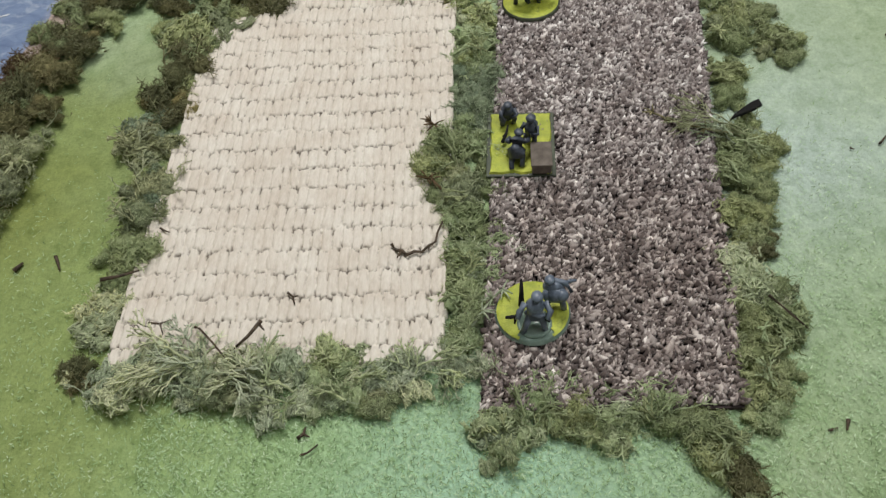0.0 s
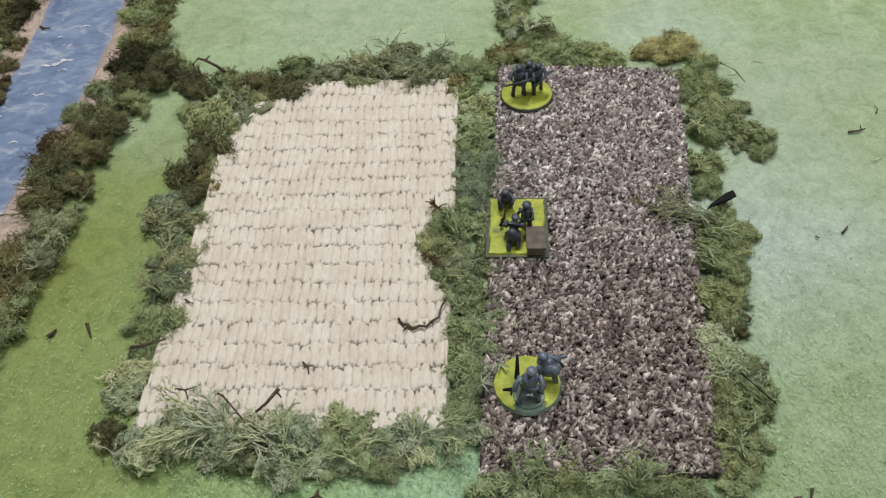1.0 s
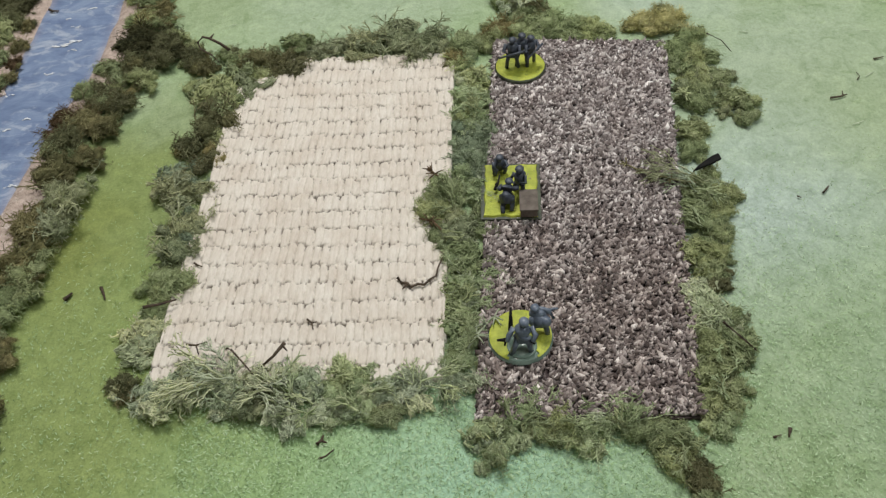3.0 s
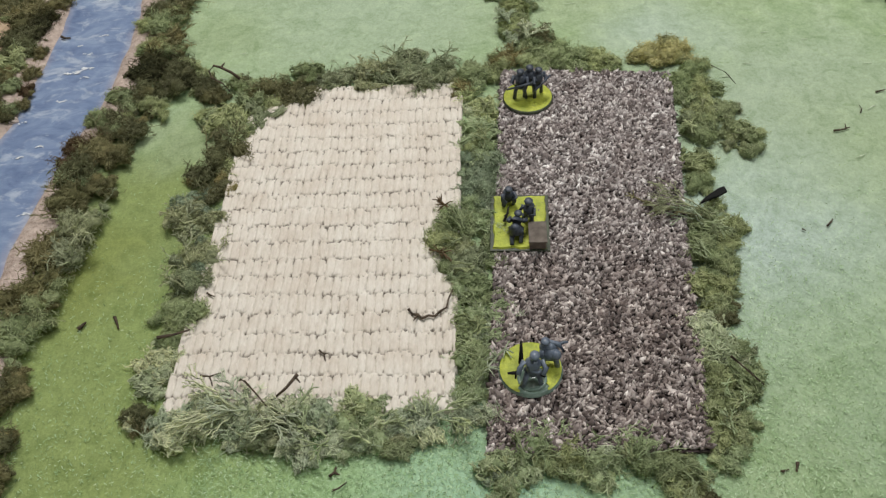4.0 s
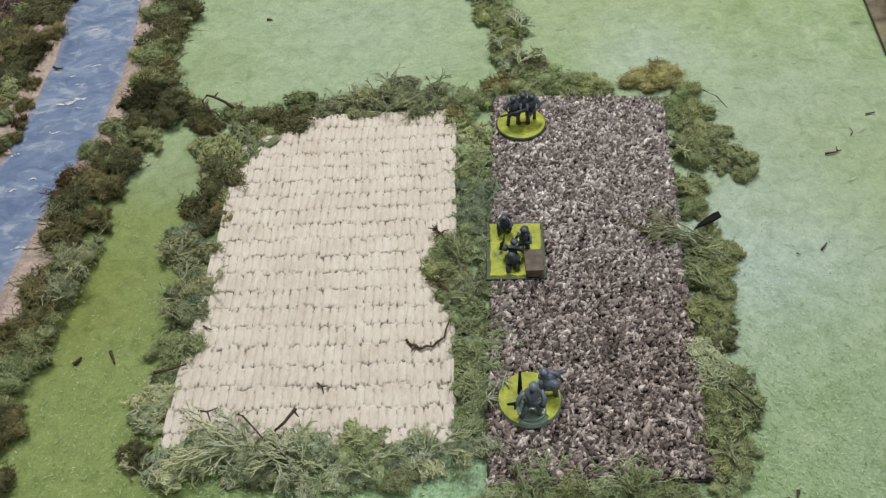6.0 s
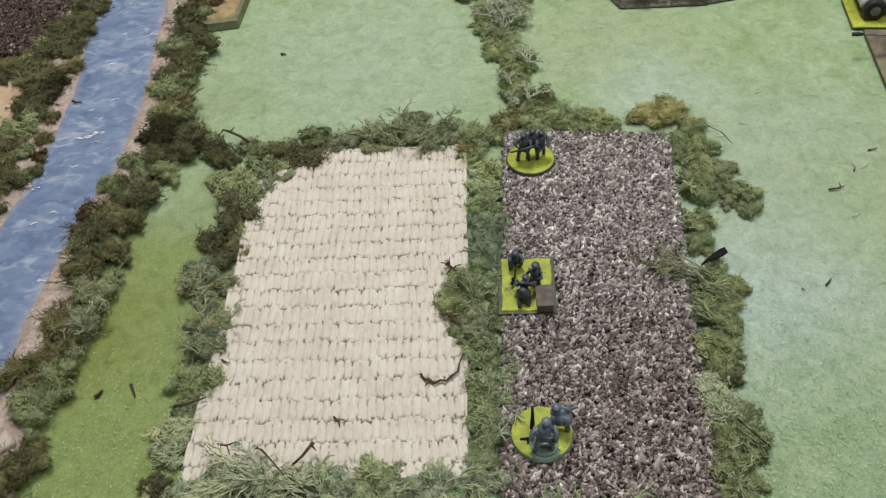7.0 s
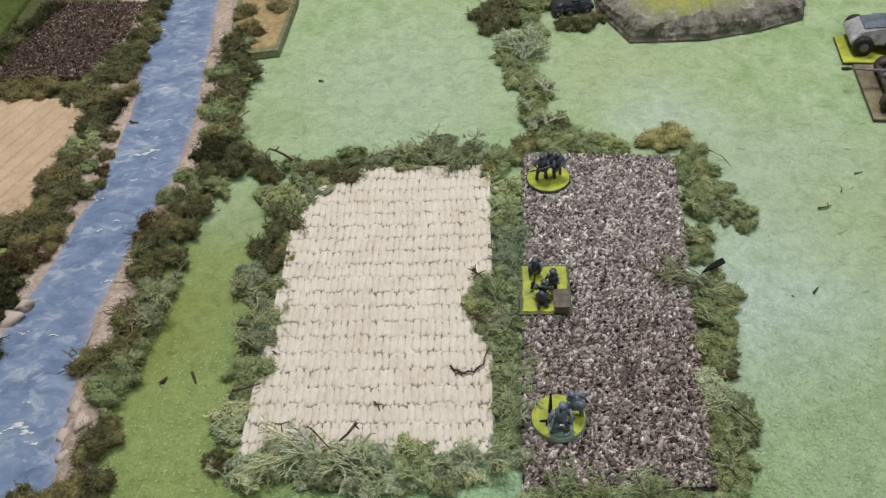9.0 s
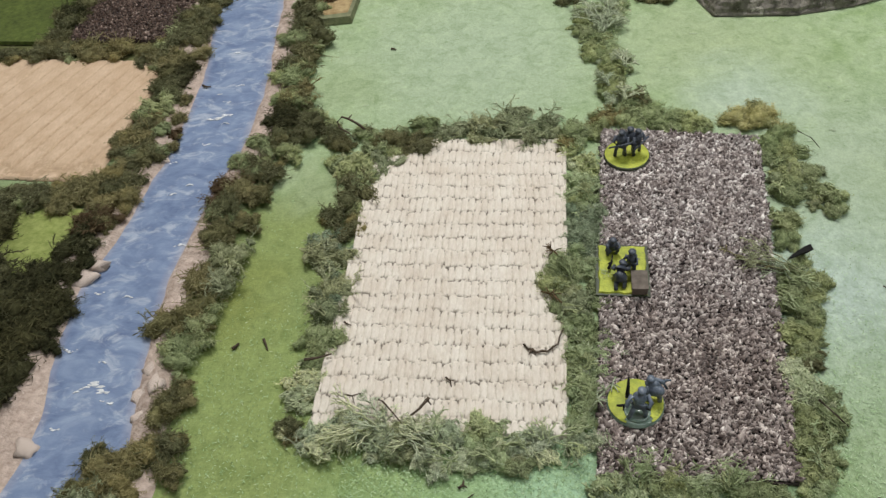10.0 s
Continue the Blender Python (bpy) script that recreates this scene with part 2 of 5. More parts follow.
M_TWIG = plain("dark_bark_twig", (0.03, 0.02, 0.013), (0.12, 0.085, 0.055), 500, 0.8, wear_or_highlight=(0.2, 0.15, 0.1))
M_BLACK = plain("black_plastic", (0.004, 0.004, 0.005), (0.009, 0.009, 0.009), 600, 0.95)
M_FLOCK = plain("yellow_green_flock", (0.29, 0.36, 0.045), (0.57, 0.62, 0.075), 190, 0.55, relief=0.8, depth=0.0008, wear_or_highlight=(0.17, 0.22, 0.03))
M_RIM = plain("dark_green_base_edge", (0.035, 0.045, 0.03), (0.08, 0.1, 0.06), 500, 0.5)
M_CLEAR = plain("grey_green_gloss_base", (0.13, 0.195, 0.165), (0.25, 0.345, 0.295), 300, 0.18)
# pale flecks on both figure paints are highlights put into the colour
M_FIGURE = plain("blue_grey_figure_paint", (0.075, 0.1, 0.14), (0.21, 0.255, 0.335), 330, 0.32, wear_or_highlight=(0.42, 0.48, 0.58))
M_FIGURE_DARK = plain("dark_slate_figure_paint", (0.03, 0.038, 0.055), (0.1, 0.12, 0.16), 330, 0.45, wear_or_highlight=(0.22, 0.26, 0.34))
M_WOOD = plain("brown_grey_crate_wood", (0.1, 0.08, 0.065), (0.2, 0.17, 0.145), 260, 0.75)
M_GREY_ARMOUR = plain("pale_grey_armour_paint", (0.27, 0.27, 0.3), (0.62, 0.62, 0.66), 160, 0.4, wear_or_highlight=(0.09, 0.09, 0.1))
M_DARK_ARMOUR = plain("mottled_purple_grey_armour", (0.08, 0.07, 0.085), (0.36, 0.34, 0.41), 170, 0.45, wear_or_highlight=(0.5, 0.5, 0.55))
M_BLUE_ARMOUR = plain("dark_blue_grey_armour", (0.08, 0.1, 0.135), (0.24, 0.275, 0.35), 130, 0.3, wear_or_highlight=(0.05, 0.06, 0.08))
M_GUN_WHEEL = plain("dark_red_brown_wheel_paint", (0.03, 0.021, 0.02), (0.095, 0.068, 0.066), 260, 0.6)
M_LID = plain("grey_green_lid_paint", (0.17, 0.19, 0.14), (0.3, 0.32, 0.25), 240, 0.6)
M_LINT = plain("pale_green_lint", (0.5, 0.6, 0.42), (0.66, 0.74, 0.58), 500, 0.9)
M_RUBBER = plain("black_rubber", (0.01, 0.01, 0.01), (0.035, 0.033, 0.033), 500, 0.7)
M_BROWN_BASE = plain("brown_earth_base", (0.1, 0.08, 0.06), (0.3, 0.26, 0.165), 110, 0.7, relief=0.7, depth=0.001, wear_or_highlight=(0.24, 0.26, 0.08))
M_PINK_BASE = plain("pinkish_brown_base", (0.27, 0.17, 0.13), (0.42, 0.29, 0.23), 120, 0.6)
M_STONE = plain("grey_stone_edge", (0.07, 0.064, 0.056), (0.33, 0.305, 0.27), 110, 0.8, relief=1.0, depth=0.002, wear_or_highlight=(0.52, 0.49, 0.45))
M_NIGHT = plain("blue_black_vehicle_paint", (0.012, 0.015, 0.022), (0.05, 0.06, 0.085), 150, 0.35, wear_or_highlight=(0.25, 0.28, 0.34))


def hilltop_material():
    """Bare taupe earth with a patch of yellow flock in the middle."""
    m, t, s = nodes_of("flocked_hilltop")
    earth = ramp(t, noise_node(t, 120, 5, 0.7), ((0.3, (0.14, 0.14, 0.105)), (0.55, (0.27, 0.27, 0.2)), (0.75, (0.5, 0.48, 0.42))))
    flock = ramp(t, noise_node(t, 260, 4, 0.7), ((0.3, (0.24, 0.26, 0.05)), (0.7, (0.48, 0.5, 0.09))))
    d = t.nodes.new("ShaderNodeVectorMath")
    d.operation = "DISTANCE"
    d.inputs[1].default_value = (0.2, 0.55, 0.016)
    t.links.new(t.nodes.new("ShaderNodeTexCoord").outputs["Object"], d.inputs[0])
    wob = t.nodes.new("ShaderNodeMath")
    wob.operation = "MULTIPLY_ADD"
    wob.inputs[1].default_value = 0.06
    t.links.new(noise_node(t, 60, 5, 0.7), wob.inputs[0])
    t.links.new(d.outputs["Value"], wob.inputs[2])
    t.links.new(mix(t, flock, earth, ramp(t, wob.outputs[0], ((0.055, (0, 0, 0)), (0.085, (1, 1, 1))))), s.inputs["Base Color"])
    s.inputs["Roughness"].default_value = 0.9
    bump(t, s, noise_node(t, 300, 5, 0.7), 0.8, 0.0012)
    return m


M_HILLTOP = hilltop_material()
M_BOARD = plain("green_grey_terrain_board", (0.13, 0.15, 0.08), (0.26, 0.27, 0.16), 200, 0.85, relief=0.5)
M_OCHRE = plain("ochre_earth", (0.3, 0.21, 0.1), (0.52, 0.4, 0.22), 200, 0.9, relief=0.6, depth=0.001)
M_TABLE = plain("brown_table_wood", (0.12, 0.07, 0.04), (0.24, 0.15, 0.09), 30, 0.5)
M_WALL = plain("off_white_wall_paint", (0.68, 0.66, 0.62), (0.76, 0.74, 0.7), 20, 0.9)
M_CARPET = plain("beige_carpet", (0.3, 0.26, 0.21), (0.42, 0.37, 0.3), 60, 0.95)
M_MEADOW = plain("bright_green_meadow_flock", (0.05, 0.075, 0.012), (0.11, 0.15, 0.03), 260, 0.9, relief=0.6, depth=0.001)
M_PASTURE = plain("pale_yellow_green_flock", (0.2, 0.26, 0.06), (0.34, 0.39, 0.13), 260, 0.9, relief=0.6, depth=0.001)


# ---- mesh helpers ----
def mesh_of(name, verts, faces, material, smooth=True):
    me = bpy.data.meshes.new(name)
    me.from_pydata([tuple(v) for v in verts], [], [tuple(f) for f in faces])
    me.materials.append(material)
    me.polygons.foreach_set("use_smooth", [smooth] * len(me.polygons))
    me.update()
    return me


def link(name, me, parent=None, label="", at=None):
    ob = new(name, me)
    if parent:
        ob.parent = parent
    if at is not None:
        ob.matrix_basis = at
    if label:
        tagged(ob, label)
    return ob


def part(name, bm, material, parent, label="", smooth=False):
    """Links a bmesh as one mesh object under a thing or a part."""
    me = bpy.data.meshes.new(name)
    bmesh.ops.recalc_face_normals(bm, faces=bm.faces)
    bm.to_mesh(me)
    bm.free()
    me.materials.append(material)
    me.polygons.foreach_set("use_smooth", [smooth] * len(me.polygons))
    return link(name, me, parent, label)


def thing(name, label, category, group="", at=None, kind=""):
    ob = new(name)
    ob.empty_display_size = 0.01
    if at is not None:
        ob.matrix_basis = at
    return tagged(ob, label, category, group, kind)


def box(sx, sy, sz, x=0, y=0, z=0, bevel=0.0, turn=0.0):
    """A bevelled block, x, y the middle, z the underside."""
    bm = bmesh.new()
    bmesh.ops.create_cube(bm, size=1, matrix=pose(x, y, z + sz / 2, 0, 0, turn) @ Matrix.Diagonal((sx, sy, sz, 1)))
    if bevel:
        bmesh.ops.bevel(bm, geom=bm.edges[:], offset=bevel, segments=2, affect="EDGES", profile=0.5)
    return bm


def lathe(profile, n=40):
    """Turns (radius, height) pairs round z; closed at both ends."""
    bm = bmesh.new()
    rings = [[bm.verts.new((r * math.cos(math.tau * i / n), r * math.sin(math.tau * i / n), z)) for i in range(n)] for r, z in profile]
    for a, b in zip(rings, rings[1:]):
        for i in range(n):
            bm.faces.new((a[i], a[(i + 1) % n], b[(i + 1) % n], b[i]))
    bm.faces.new(rings[0][::-1])
    bm.faces.new(rings[-1])
    return bm


def slab(outline, z0, z1, inset=0.0):
    """A flat plate with the outline's corners, its top edge drawn in by inset."""
    bm = bmesh.new()
    mid = Vector((sum(p[0] for p in outline) / len(outline), sum(p[1] for p in outline) / len(outline)))
    low = [bm.verts.new((x, y, z0)) for x, y in outline]
    top = []
    for x, y in outline:
        d = (mid - Vector((x, y))).normalized() * inset
        top.append(bm.verts.new((x + d.x, y + d.y, z1)))
    n = len(outline)
    for i in range(n):
        bm.faces.new((low[i], low[(i + 1) % n], top[(i + 1) % n], top[i]))
    bm.faces.new(top)
    bm.faces.new(low[::-1])
    return bm


def tube(path, radii, sides=6, capped=True):
    """Vertices and faces of a tapered tube along a path."""
    verts, faces = [], []
    pts = [Vector(p) for p in path]
    for i, p in enumerate(pts):
        d = (pts[min(i + 1, len(pts) - 1)] - pts[max(i - 1, 0)]).normalized()
        u = d.orthogonal().normalized()
        v = d.cross(u)
        verts += [p + (u * math.cos(math.tau * k / sides) + v * math.sin(math.tau * k / sides)) * radii[i] for k in range(sides)]
    for i in range(len(pts) - 1):
        for k in range(sides):
            a, b = i * sides + k, i * sides + (k + 1) % sides
            faces.append((a, b, b + sides, a + sides))
    if capped:
        faces += [tuple(range(sides))[::-1], tuple(range(len(verts) - sides, len(verts)))]
    return verts, faces


def gather(pieces):
    verts, faces = [], []
    for v, f in pieces:
        n = len(verts)
        verts += v
        faces += [tuple(i + n for i in q) for q in f]
    return verts, faces


# ---- setting: room, table, mat ----
def room_box():
    for name, sx, sy, sz, x, y, z, material, label in (
            ("floor", 4.2, 4.2, 0.1, 0, 0.3, -0.85, M_CARPET, "beige carpeted floor under the gaming table"),
            ("ceiling", 4.2, 4.2, 0.1, 0, 0.3, 1.75, M_WALL, "plain off-white painted ceiling"),
            ("wall_north", 4.2, 0.1, 2.5, 0, 2.35, -0.75, M_WALL, "plain off-white painted wall"),
            ("wall_south", 4.2, 0.1, 2.5, 0, -1.75, -0.75, M_WALL, "plain off-white painted wall"),
            ("wall_east", 0.1, 4.0, 2.5, 2.05, 0.3, -0.75, M_WALL, "plain off-white painted wall"),
            ("wall_west", 0.1, 4.0, 2.5, -2.05, 0.3, -0.75, M_WALL, "plain off-white painted wall")):
        tagged(part(name, box(sx, sy, sz, x, y, z), material, None, label), category="room", kind="structure")


room_box()
table = thing("table", "brown wooden table under the gaming mat", "table")
part("tabletop", box(1.7, 1.5, 0.03, 0, 0.35, -0.034, 0.004), M_TABLE, table)
for lx in (-0.78, 0.78):
    for ly in (-0.33, 1.03):
        part("leg", box(0.06, 0.06, 0.716, lx, ly, -0.75, 0.004), M_TABLE, table)


def mat_sheet():
    """A thin cloth with very slight waves."""
    n = 120
    xs, ys = np.linspace(-0.8, 0.8, n), np.linspace(-0.35, 1.05, n)
    verts = [(x, y, 0.0006 * (noise.noise((x * 9, y * 9, 3)) - 0.6)) for y in ys for x in xs]
    faces = [(j * n + i, j * n + i + 1, (j + 1) * n + i + 1, (j + 1) * n + i) for j in range(n - 1) for i in range(n - 1)]
    me = mesh_of("ground", verts, faces, M_MAT)
    tagged(link("ground", me), "mottled green flocked gaming mat laid over the table", "mat", kind="structure")


mat_sheet()


def fibres():
    """Loose flock fibres that lie all over the near mat."""
    rng = np.random.default_rng(5)
    xy = np.c_[rng.uniform(-0.19, 0.28, 240000), rng.uniform(0.04, 0.32, 240000)]
    thin = np.clip((0.29 - xy[:, 1]) / 0.18, 0.0, 1) * np.clip((0.29 - xy[:, 0]) / 0.22, 0, 1) * np.clip(1.3 - np.abs(xy[:, 0]) * 3, 0.6, 1)
    thin = np.maximum(thin * np.where(xy[:, 0] < -0.09, 0.25, 1.0) * 0.8, 0.02 * (xy[:, 0] < -0.09))
    xy = xy[rng.uniform(0, 1, 240000) < thin]
    n = len(xy)
    a = rng.uniform(0, math.tau, n)
    ln, w = rng.uniform(0.0006, 0.0016, n), rng.uniform(0.0001, 0.00026, n)
    lift = rng.uniform(0.0, 0.0009, (n, 2))
    d, s = np.c_[np.cos(a), np.sin(a)], np.c_[-np.sin(a), np.cos(a)]
    verts = np.empty((n, 4, 3))
    for k, (e, side) in enumerate(((-1, -1), (1, -1), (1, 1), (-1, 1))):
        verts[:, k, :2] = xy + d * (e * ln / 2)[:, None] + s * (side * w / 2)[:, None]
        verts[:, k, 2] = 0.0003 + lift[:, 0 if e < 0 else 1]
    faces = np.arange(n * 4).reshape(n, 4)
    me = mesh_of("flock", verts.reshape(-1, 3).tolist(), faces.tolist(), M_FIBRE, False)
    tagged(link("flock", me), "short loose green flock fibres strewn over the mat", "flock", kind="stuff")


def fibre_material():
    m, t, s = nodes_of("green_flock_fibre")
    col = ramp(t, random_of(t), ((0.0, (0.1, 0.16, 0.06)), (0.16, (0.24, 0.36, 0.15)), (0.45, (0.35, 0.525, 0.27)), (0.8, (0.44, 0.62, 0.37)), (1.0, (0.64, 0.78, 0.54))))
    t.links.new(col, s.inputs["Base Color"])
    s.inputs["Roughness"].default_value = 0.85
    return m


M_FIBRE = fibre_material()
fibres()


def lint():
    """Short pale threads, pressed flat here and there on the smooth part of the mat."""
    rng = random.Random(21)
    pieces = []
    for _ in range(44):
        x, y, a = rng.uniform(-0.12, 0.3), rng.uniform(0.36, 0.62), rng.gauss(0, 0.25)
        if rng.random() < 0.4:
            x, y = rng.uniform(0.17, 0.28), rng.uniform(0.12, 0.4)
        h = rng.uniform(0.0015, 0.0035)
        pts = [(x - h * math.cos(a), y - h * math.sin(a), 0.0005), (x, y + rng.uniform(-0.0004, 0.0004), 0.0007), (x + h * math.cos(a), y + h * math.sin(a), 0.0005)]
        pieces.append(tube(pts, [0.00012, 0.00028, 0.00012], 4))
    tagged(link("lint", mesh_of("lint", *gather(pieces), M_LINT)), "short pale green threads lying on the mat", "lint", kind="stuff")


lint()


# ---- fields ----
def quad_point(c, u, v):
    (ax, ay), (bx, by), (cx, cy), (dx, dy) = c
    return ((1 - u) * (1 - v) * ax + u * (1 - v) * bx + u * v * cx + (1 - u) * v * dx,
            (1 - u) * (1 - v) * ay + u * (1 - v) * by + u * v * cy + (1 - u) * v * dy)


def woven_field(name, at, width, depth, pitch, cell, high, step, material, label, skew=0.0, ragged=0.0, shallow=0.0, phase=0.0):
    """A woven or ribbed mat piece: raised strands in rows, parted by grooves."""
    rng = np.random.default_rng(11)
    nx, ny = int(width / step), int(depth / step)
    u, v = np.meshgrid(np.linspace(-width / 2, width / 2, nx), np.linspace(-depth / 2, depth / 2, ny))
    wob = np.array([[noise.noise((a * 60, b * 60, 1.7)) for a in np.linspace(-width / 2, width / 2, 40)] for b in np.linspace(-depth / 2, depth / 2, 60)])
    iy, ix = np.linspace(0, 59, ny).astype(int), np.linspace(0, 39, nx).astype(int)
    wv = wob[np.ix_(iy, ix)]
    rowf = (v + depth / 2) / pitch + phase + 0.1 * wv
    kink = rng.uniform(-0.11, 0.11, int(width / cell) + 4)
    rowf = rowf + kink[np.floor((u + width / 2) / cell + 0.3 * np.sin(v * 90)).astype(int) + 1] * min(1.0, 0.02 / pitch)
    soft = np.array([[noise.noise((a * 300, b * 300, 5.1)) for a in np.linspace(-width / 2, width / 2, 170)] for b in np.linspace(-depth / 2, depth / 2, 280)])
    soft = soft[np.ix_(np.linspace(0, 279, ny).astype(int), np.linspace(0, 169, nx).astype(int))]
    fray = np.array([[noise.noise((a * 750, b * 750, 2.3)) for a in np.linspace(-width / 2, width / 2, 320)] for b in np.linspace(-depth / 2, depth / 2, 560)])
    fray = fray[np.ix_(np.linspace(0, 559, ny).astype(int), np.linspace(0, 319, nx).astype(int))]
    rowf = rowf + (0.1 * soft + 0.09 * fray) * min(1.0, 0.02 / pitch)
    row = np.floor(rowf).astype(int)
    row = row - row.min()
    shift = rng.uniform(0, 1, row.max() + 2)[row]
    colf = (u - skew * v + width) / cell + shift + 0.06 * np.sin(rowf * 2.1 + shift * 40) + 0.1 * fray * min(1.0, 0.02 / pitch)
    col = np.floor(colf).astype(int)
    jit = rng.uniform(-0.2, 0.2, (row.max() + 2, col.max() + 3))
    fu, fv = colf - col, rowf - np.floor(rowf)
    edge = np.minimum(np.abs(fu - 0.03 - jit[row, col] * 0.5), np.abs(1 - fu + jit[row, col + 1] * 0.5)) * cell
    depth_u = rng.uniform(shallow, 1.0, (row.max() + 2, col.max() + 3))[row, col]
    edge_v = np.minimum(fv, 1 - fv) * pitch
    depth_v = rng.uniform(-0.1, 0.65, (row.max() + 2, col.max() + 3))[row, col]
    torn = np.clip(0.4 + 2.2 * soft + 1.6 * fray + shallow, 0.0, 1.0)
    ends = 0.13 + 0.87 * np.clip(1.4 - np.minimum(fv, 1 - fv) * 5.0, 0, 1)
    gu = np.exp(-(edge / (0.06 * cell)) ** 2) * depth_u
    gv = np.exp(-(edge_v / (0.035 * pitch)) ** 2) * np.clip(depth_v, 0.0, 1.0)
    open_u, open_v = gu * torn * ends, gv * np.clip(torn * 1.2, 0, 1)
    crown = 0.1 * (1 - (2 * fv - 1) ** 4) + 0.14 * (1 - np.abs(2 * fu - 1) ** 3)
    h = high * (0.68 + crown - 0.2 * np.maximum(gu, gv) - 0.5 * np.maximum(open_u, open_v) + 0.05 * rng.uniform(-1, 1, (row.max() + 2, col.max() + 3))[row, col])
    if ragged:
        off = rng.uniform(-ragged, ragged, row.max() + 2)[row]
        near = np.clip((np.abs(u) - width * 0.4) / (width * 0.1), 0, 1)
        u = u + near * off
    h[0, :] = h[-1, :] = 0
    h[:, 0] = h[:, -1] = 0
    verts = np.c_[u.ravel(), v.ravel(), h.ravel()]
    k = np.arange(nx * ny).reshape(ny, nx)
    faces = np.c_[k[:-1, :-1].ravel(), k[:-1, 1:].ravel(), k[1:, 1:].ravel(), k[1:, :-1].ravel()]
    me = mesh_of(name, verts.tolist(), faces.tolist(), material)
    # how open each groove is, for the gap shade in the colour
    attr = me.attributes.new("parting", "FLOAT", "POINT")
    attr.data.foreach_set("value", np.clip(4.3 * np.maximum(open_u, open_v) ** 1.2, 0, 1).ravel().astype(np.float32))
    return tagged(link(name, me, at=at), label, "field")


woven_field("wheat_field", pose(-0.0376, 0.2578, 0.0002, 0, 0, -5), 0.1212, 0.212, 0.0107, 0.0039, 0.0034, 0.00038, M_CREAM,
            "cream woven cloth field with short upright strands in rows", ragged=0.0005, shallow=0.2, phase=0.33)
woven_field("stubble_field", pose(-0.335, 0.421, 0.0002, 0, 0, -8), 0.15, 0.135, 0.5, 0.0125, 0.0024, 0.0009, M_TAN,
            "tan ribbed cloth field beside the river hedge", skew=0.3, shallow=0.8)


def pile_field(name, corners, count, size, material, label, seed):
    """A piece of flecked pile carpet: thousands of small bent tufts on a backing."""
    rng = np.random.default_rng(seed)
    field = thing(name, label, "field")
    part("backing", slab(corners, 0.0003, 0.0022), M_BACKING, field, "dark carpet backing")
    uv = rng.uniform(0.005, 0.995, (count * 2, 2))
    # the pile is slightly thinner towards the near end
    uv = uv[rng.uniform(0, 1, count * 2) < 0.62 + 0.3 * uv[:, 1]]
    count = len(uv)
    base = np.array([quad_point(corners, a, b) for a, b in uv])
    shape = np.array([(1, 0, 0), (0, 1, 0), (-1, 0, 0), (0, -1, 0), (0.15, 0.1, 1), (0.05, 0, -0.9)])
    tris = np.array([(0, 1, 4), (1, 2, 4), (2, 3, 4), (3, 0, 4), (1, 0, 5), (2, 1, 5), (3, 2, 5), (0, 3, 5)])
    a, tilt = rng.normal(0.7, 0.9, count), rng.normal(0.3, 0.6, count)
    grow = np.exp(rng.normal(0.0, 0.22, count)) * size
    ln, wd, ht = (rng.uniform(lo, hi, count) * grow for lo, hi in ((0.36, 0.78), (0.17, 0.36), (0.22, 0.46)))
    x, y, z = (shape[None, :, i] * s[:, None] for i, s in enumerate((ln, wd, ht)))
    x, z = x * np.cos(tilt)[:, None] - z * np.sin(tilt)[:, None], x * np.sin(tilt)[:, None] + z * np.cos(tilt)[:, None]
    ca, sa = np.cos(a)[:, None], np.sin(a)[:, None]
    verts = np.stack([base[:, :1] + x * ca - y * sa, base[:, 1:] + x * sa + y * ca,
                      0.0028 + rng.uniform(0, 0.0012, count)[:, None] + z], -1)
    faces = (tris[None] + (np.arange(count) * 6)[:, None, None]).reshape(-1, 3)
    tagged(link("tufts", mesh_of("tufts", verts.reshape(-1, 3).tolist(), faces.tolist(), material), field), "mauve, white and brown flecked tufts", kind="stuff")
    return field


pile_field("ploughed_field", [(0.024, 0.126), (0.109, 0.121), (0.148, 0.350), (0.054, 0.366)], 15500, 0.0032, M_PURPLE,
           "mauve-brown field of flecked short-pile carpet", 3)
pile_field("dark_ploughed_field", [(-0.345, 0.515), (-0.262, 0.505), (-0.238, 0.62), (-0.34, 0.64)], 6000, 0.0027, M_PLOUGH,
           "dark red-brown carpet field behind a hedge", 4)

meadow_a = part("meadow", slab([(-0.52, 0.535), (-0.365, 0.515), (-0.355, 0.68), (-0.52, 0.7)], 0.0003, 0.003, 0.001), M_MEADOW, None)
tagged(meadow_a, "bright green flocked meadow across the river", "field")
meadow_b = part("meadow", slab([(-0.36, 0.24), (-0.275, 0.25), (-0.268, 0.318), (-0.36, 0.325)], 0.0003, 0.003, 0.001), M_PASTURE, None)
tagged(meadow_b, "pale yellow-green flocked meadow across the river", "field")


# ---- river ----
BANK_Y = [-0.3, 0.05, 0.13, 0.16, 0.2, 0.25, 0.29, 0.33, 0.37, 0.41, 0.45, 0.5, 0.56, 0.75, 1.0]
BANK_WEST = [-0.304, -0.266, -0.248, -0.241, -0.250, -0.252, -0.240, -0.234, -0.227, -0.225, -0.222, -0.227, -0.235, -0.254, -0.264]
BANK_EAST = [-0.2355, -0.1955, -0.1905, -0.1935, -0.1975, -0.1995, -0.1935, -0.1875, -0.1755, -0.1735, -0.1715, -0.1755, -0.1765, -0.1905, -0.1955]


def smooth_line(ys, xs, y):
    x = np.interp(y, ys, xs)
    k = np.ones(9) / 9
    return np.convolve(np.pad(x, 4, mode="edge"), k, "valid")


def river():
    """The river piece: sandy strip with raised banks, the water sunk between them."""
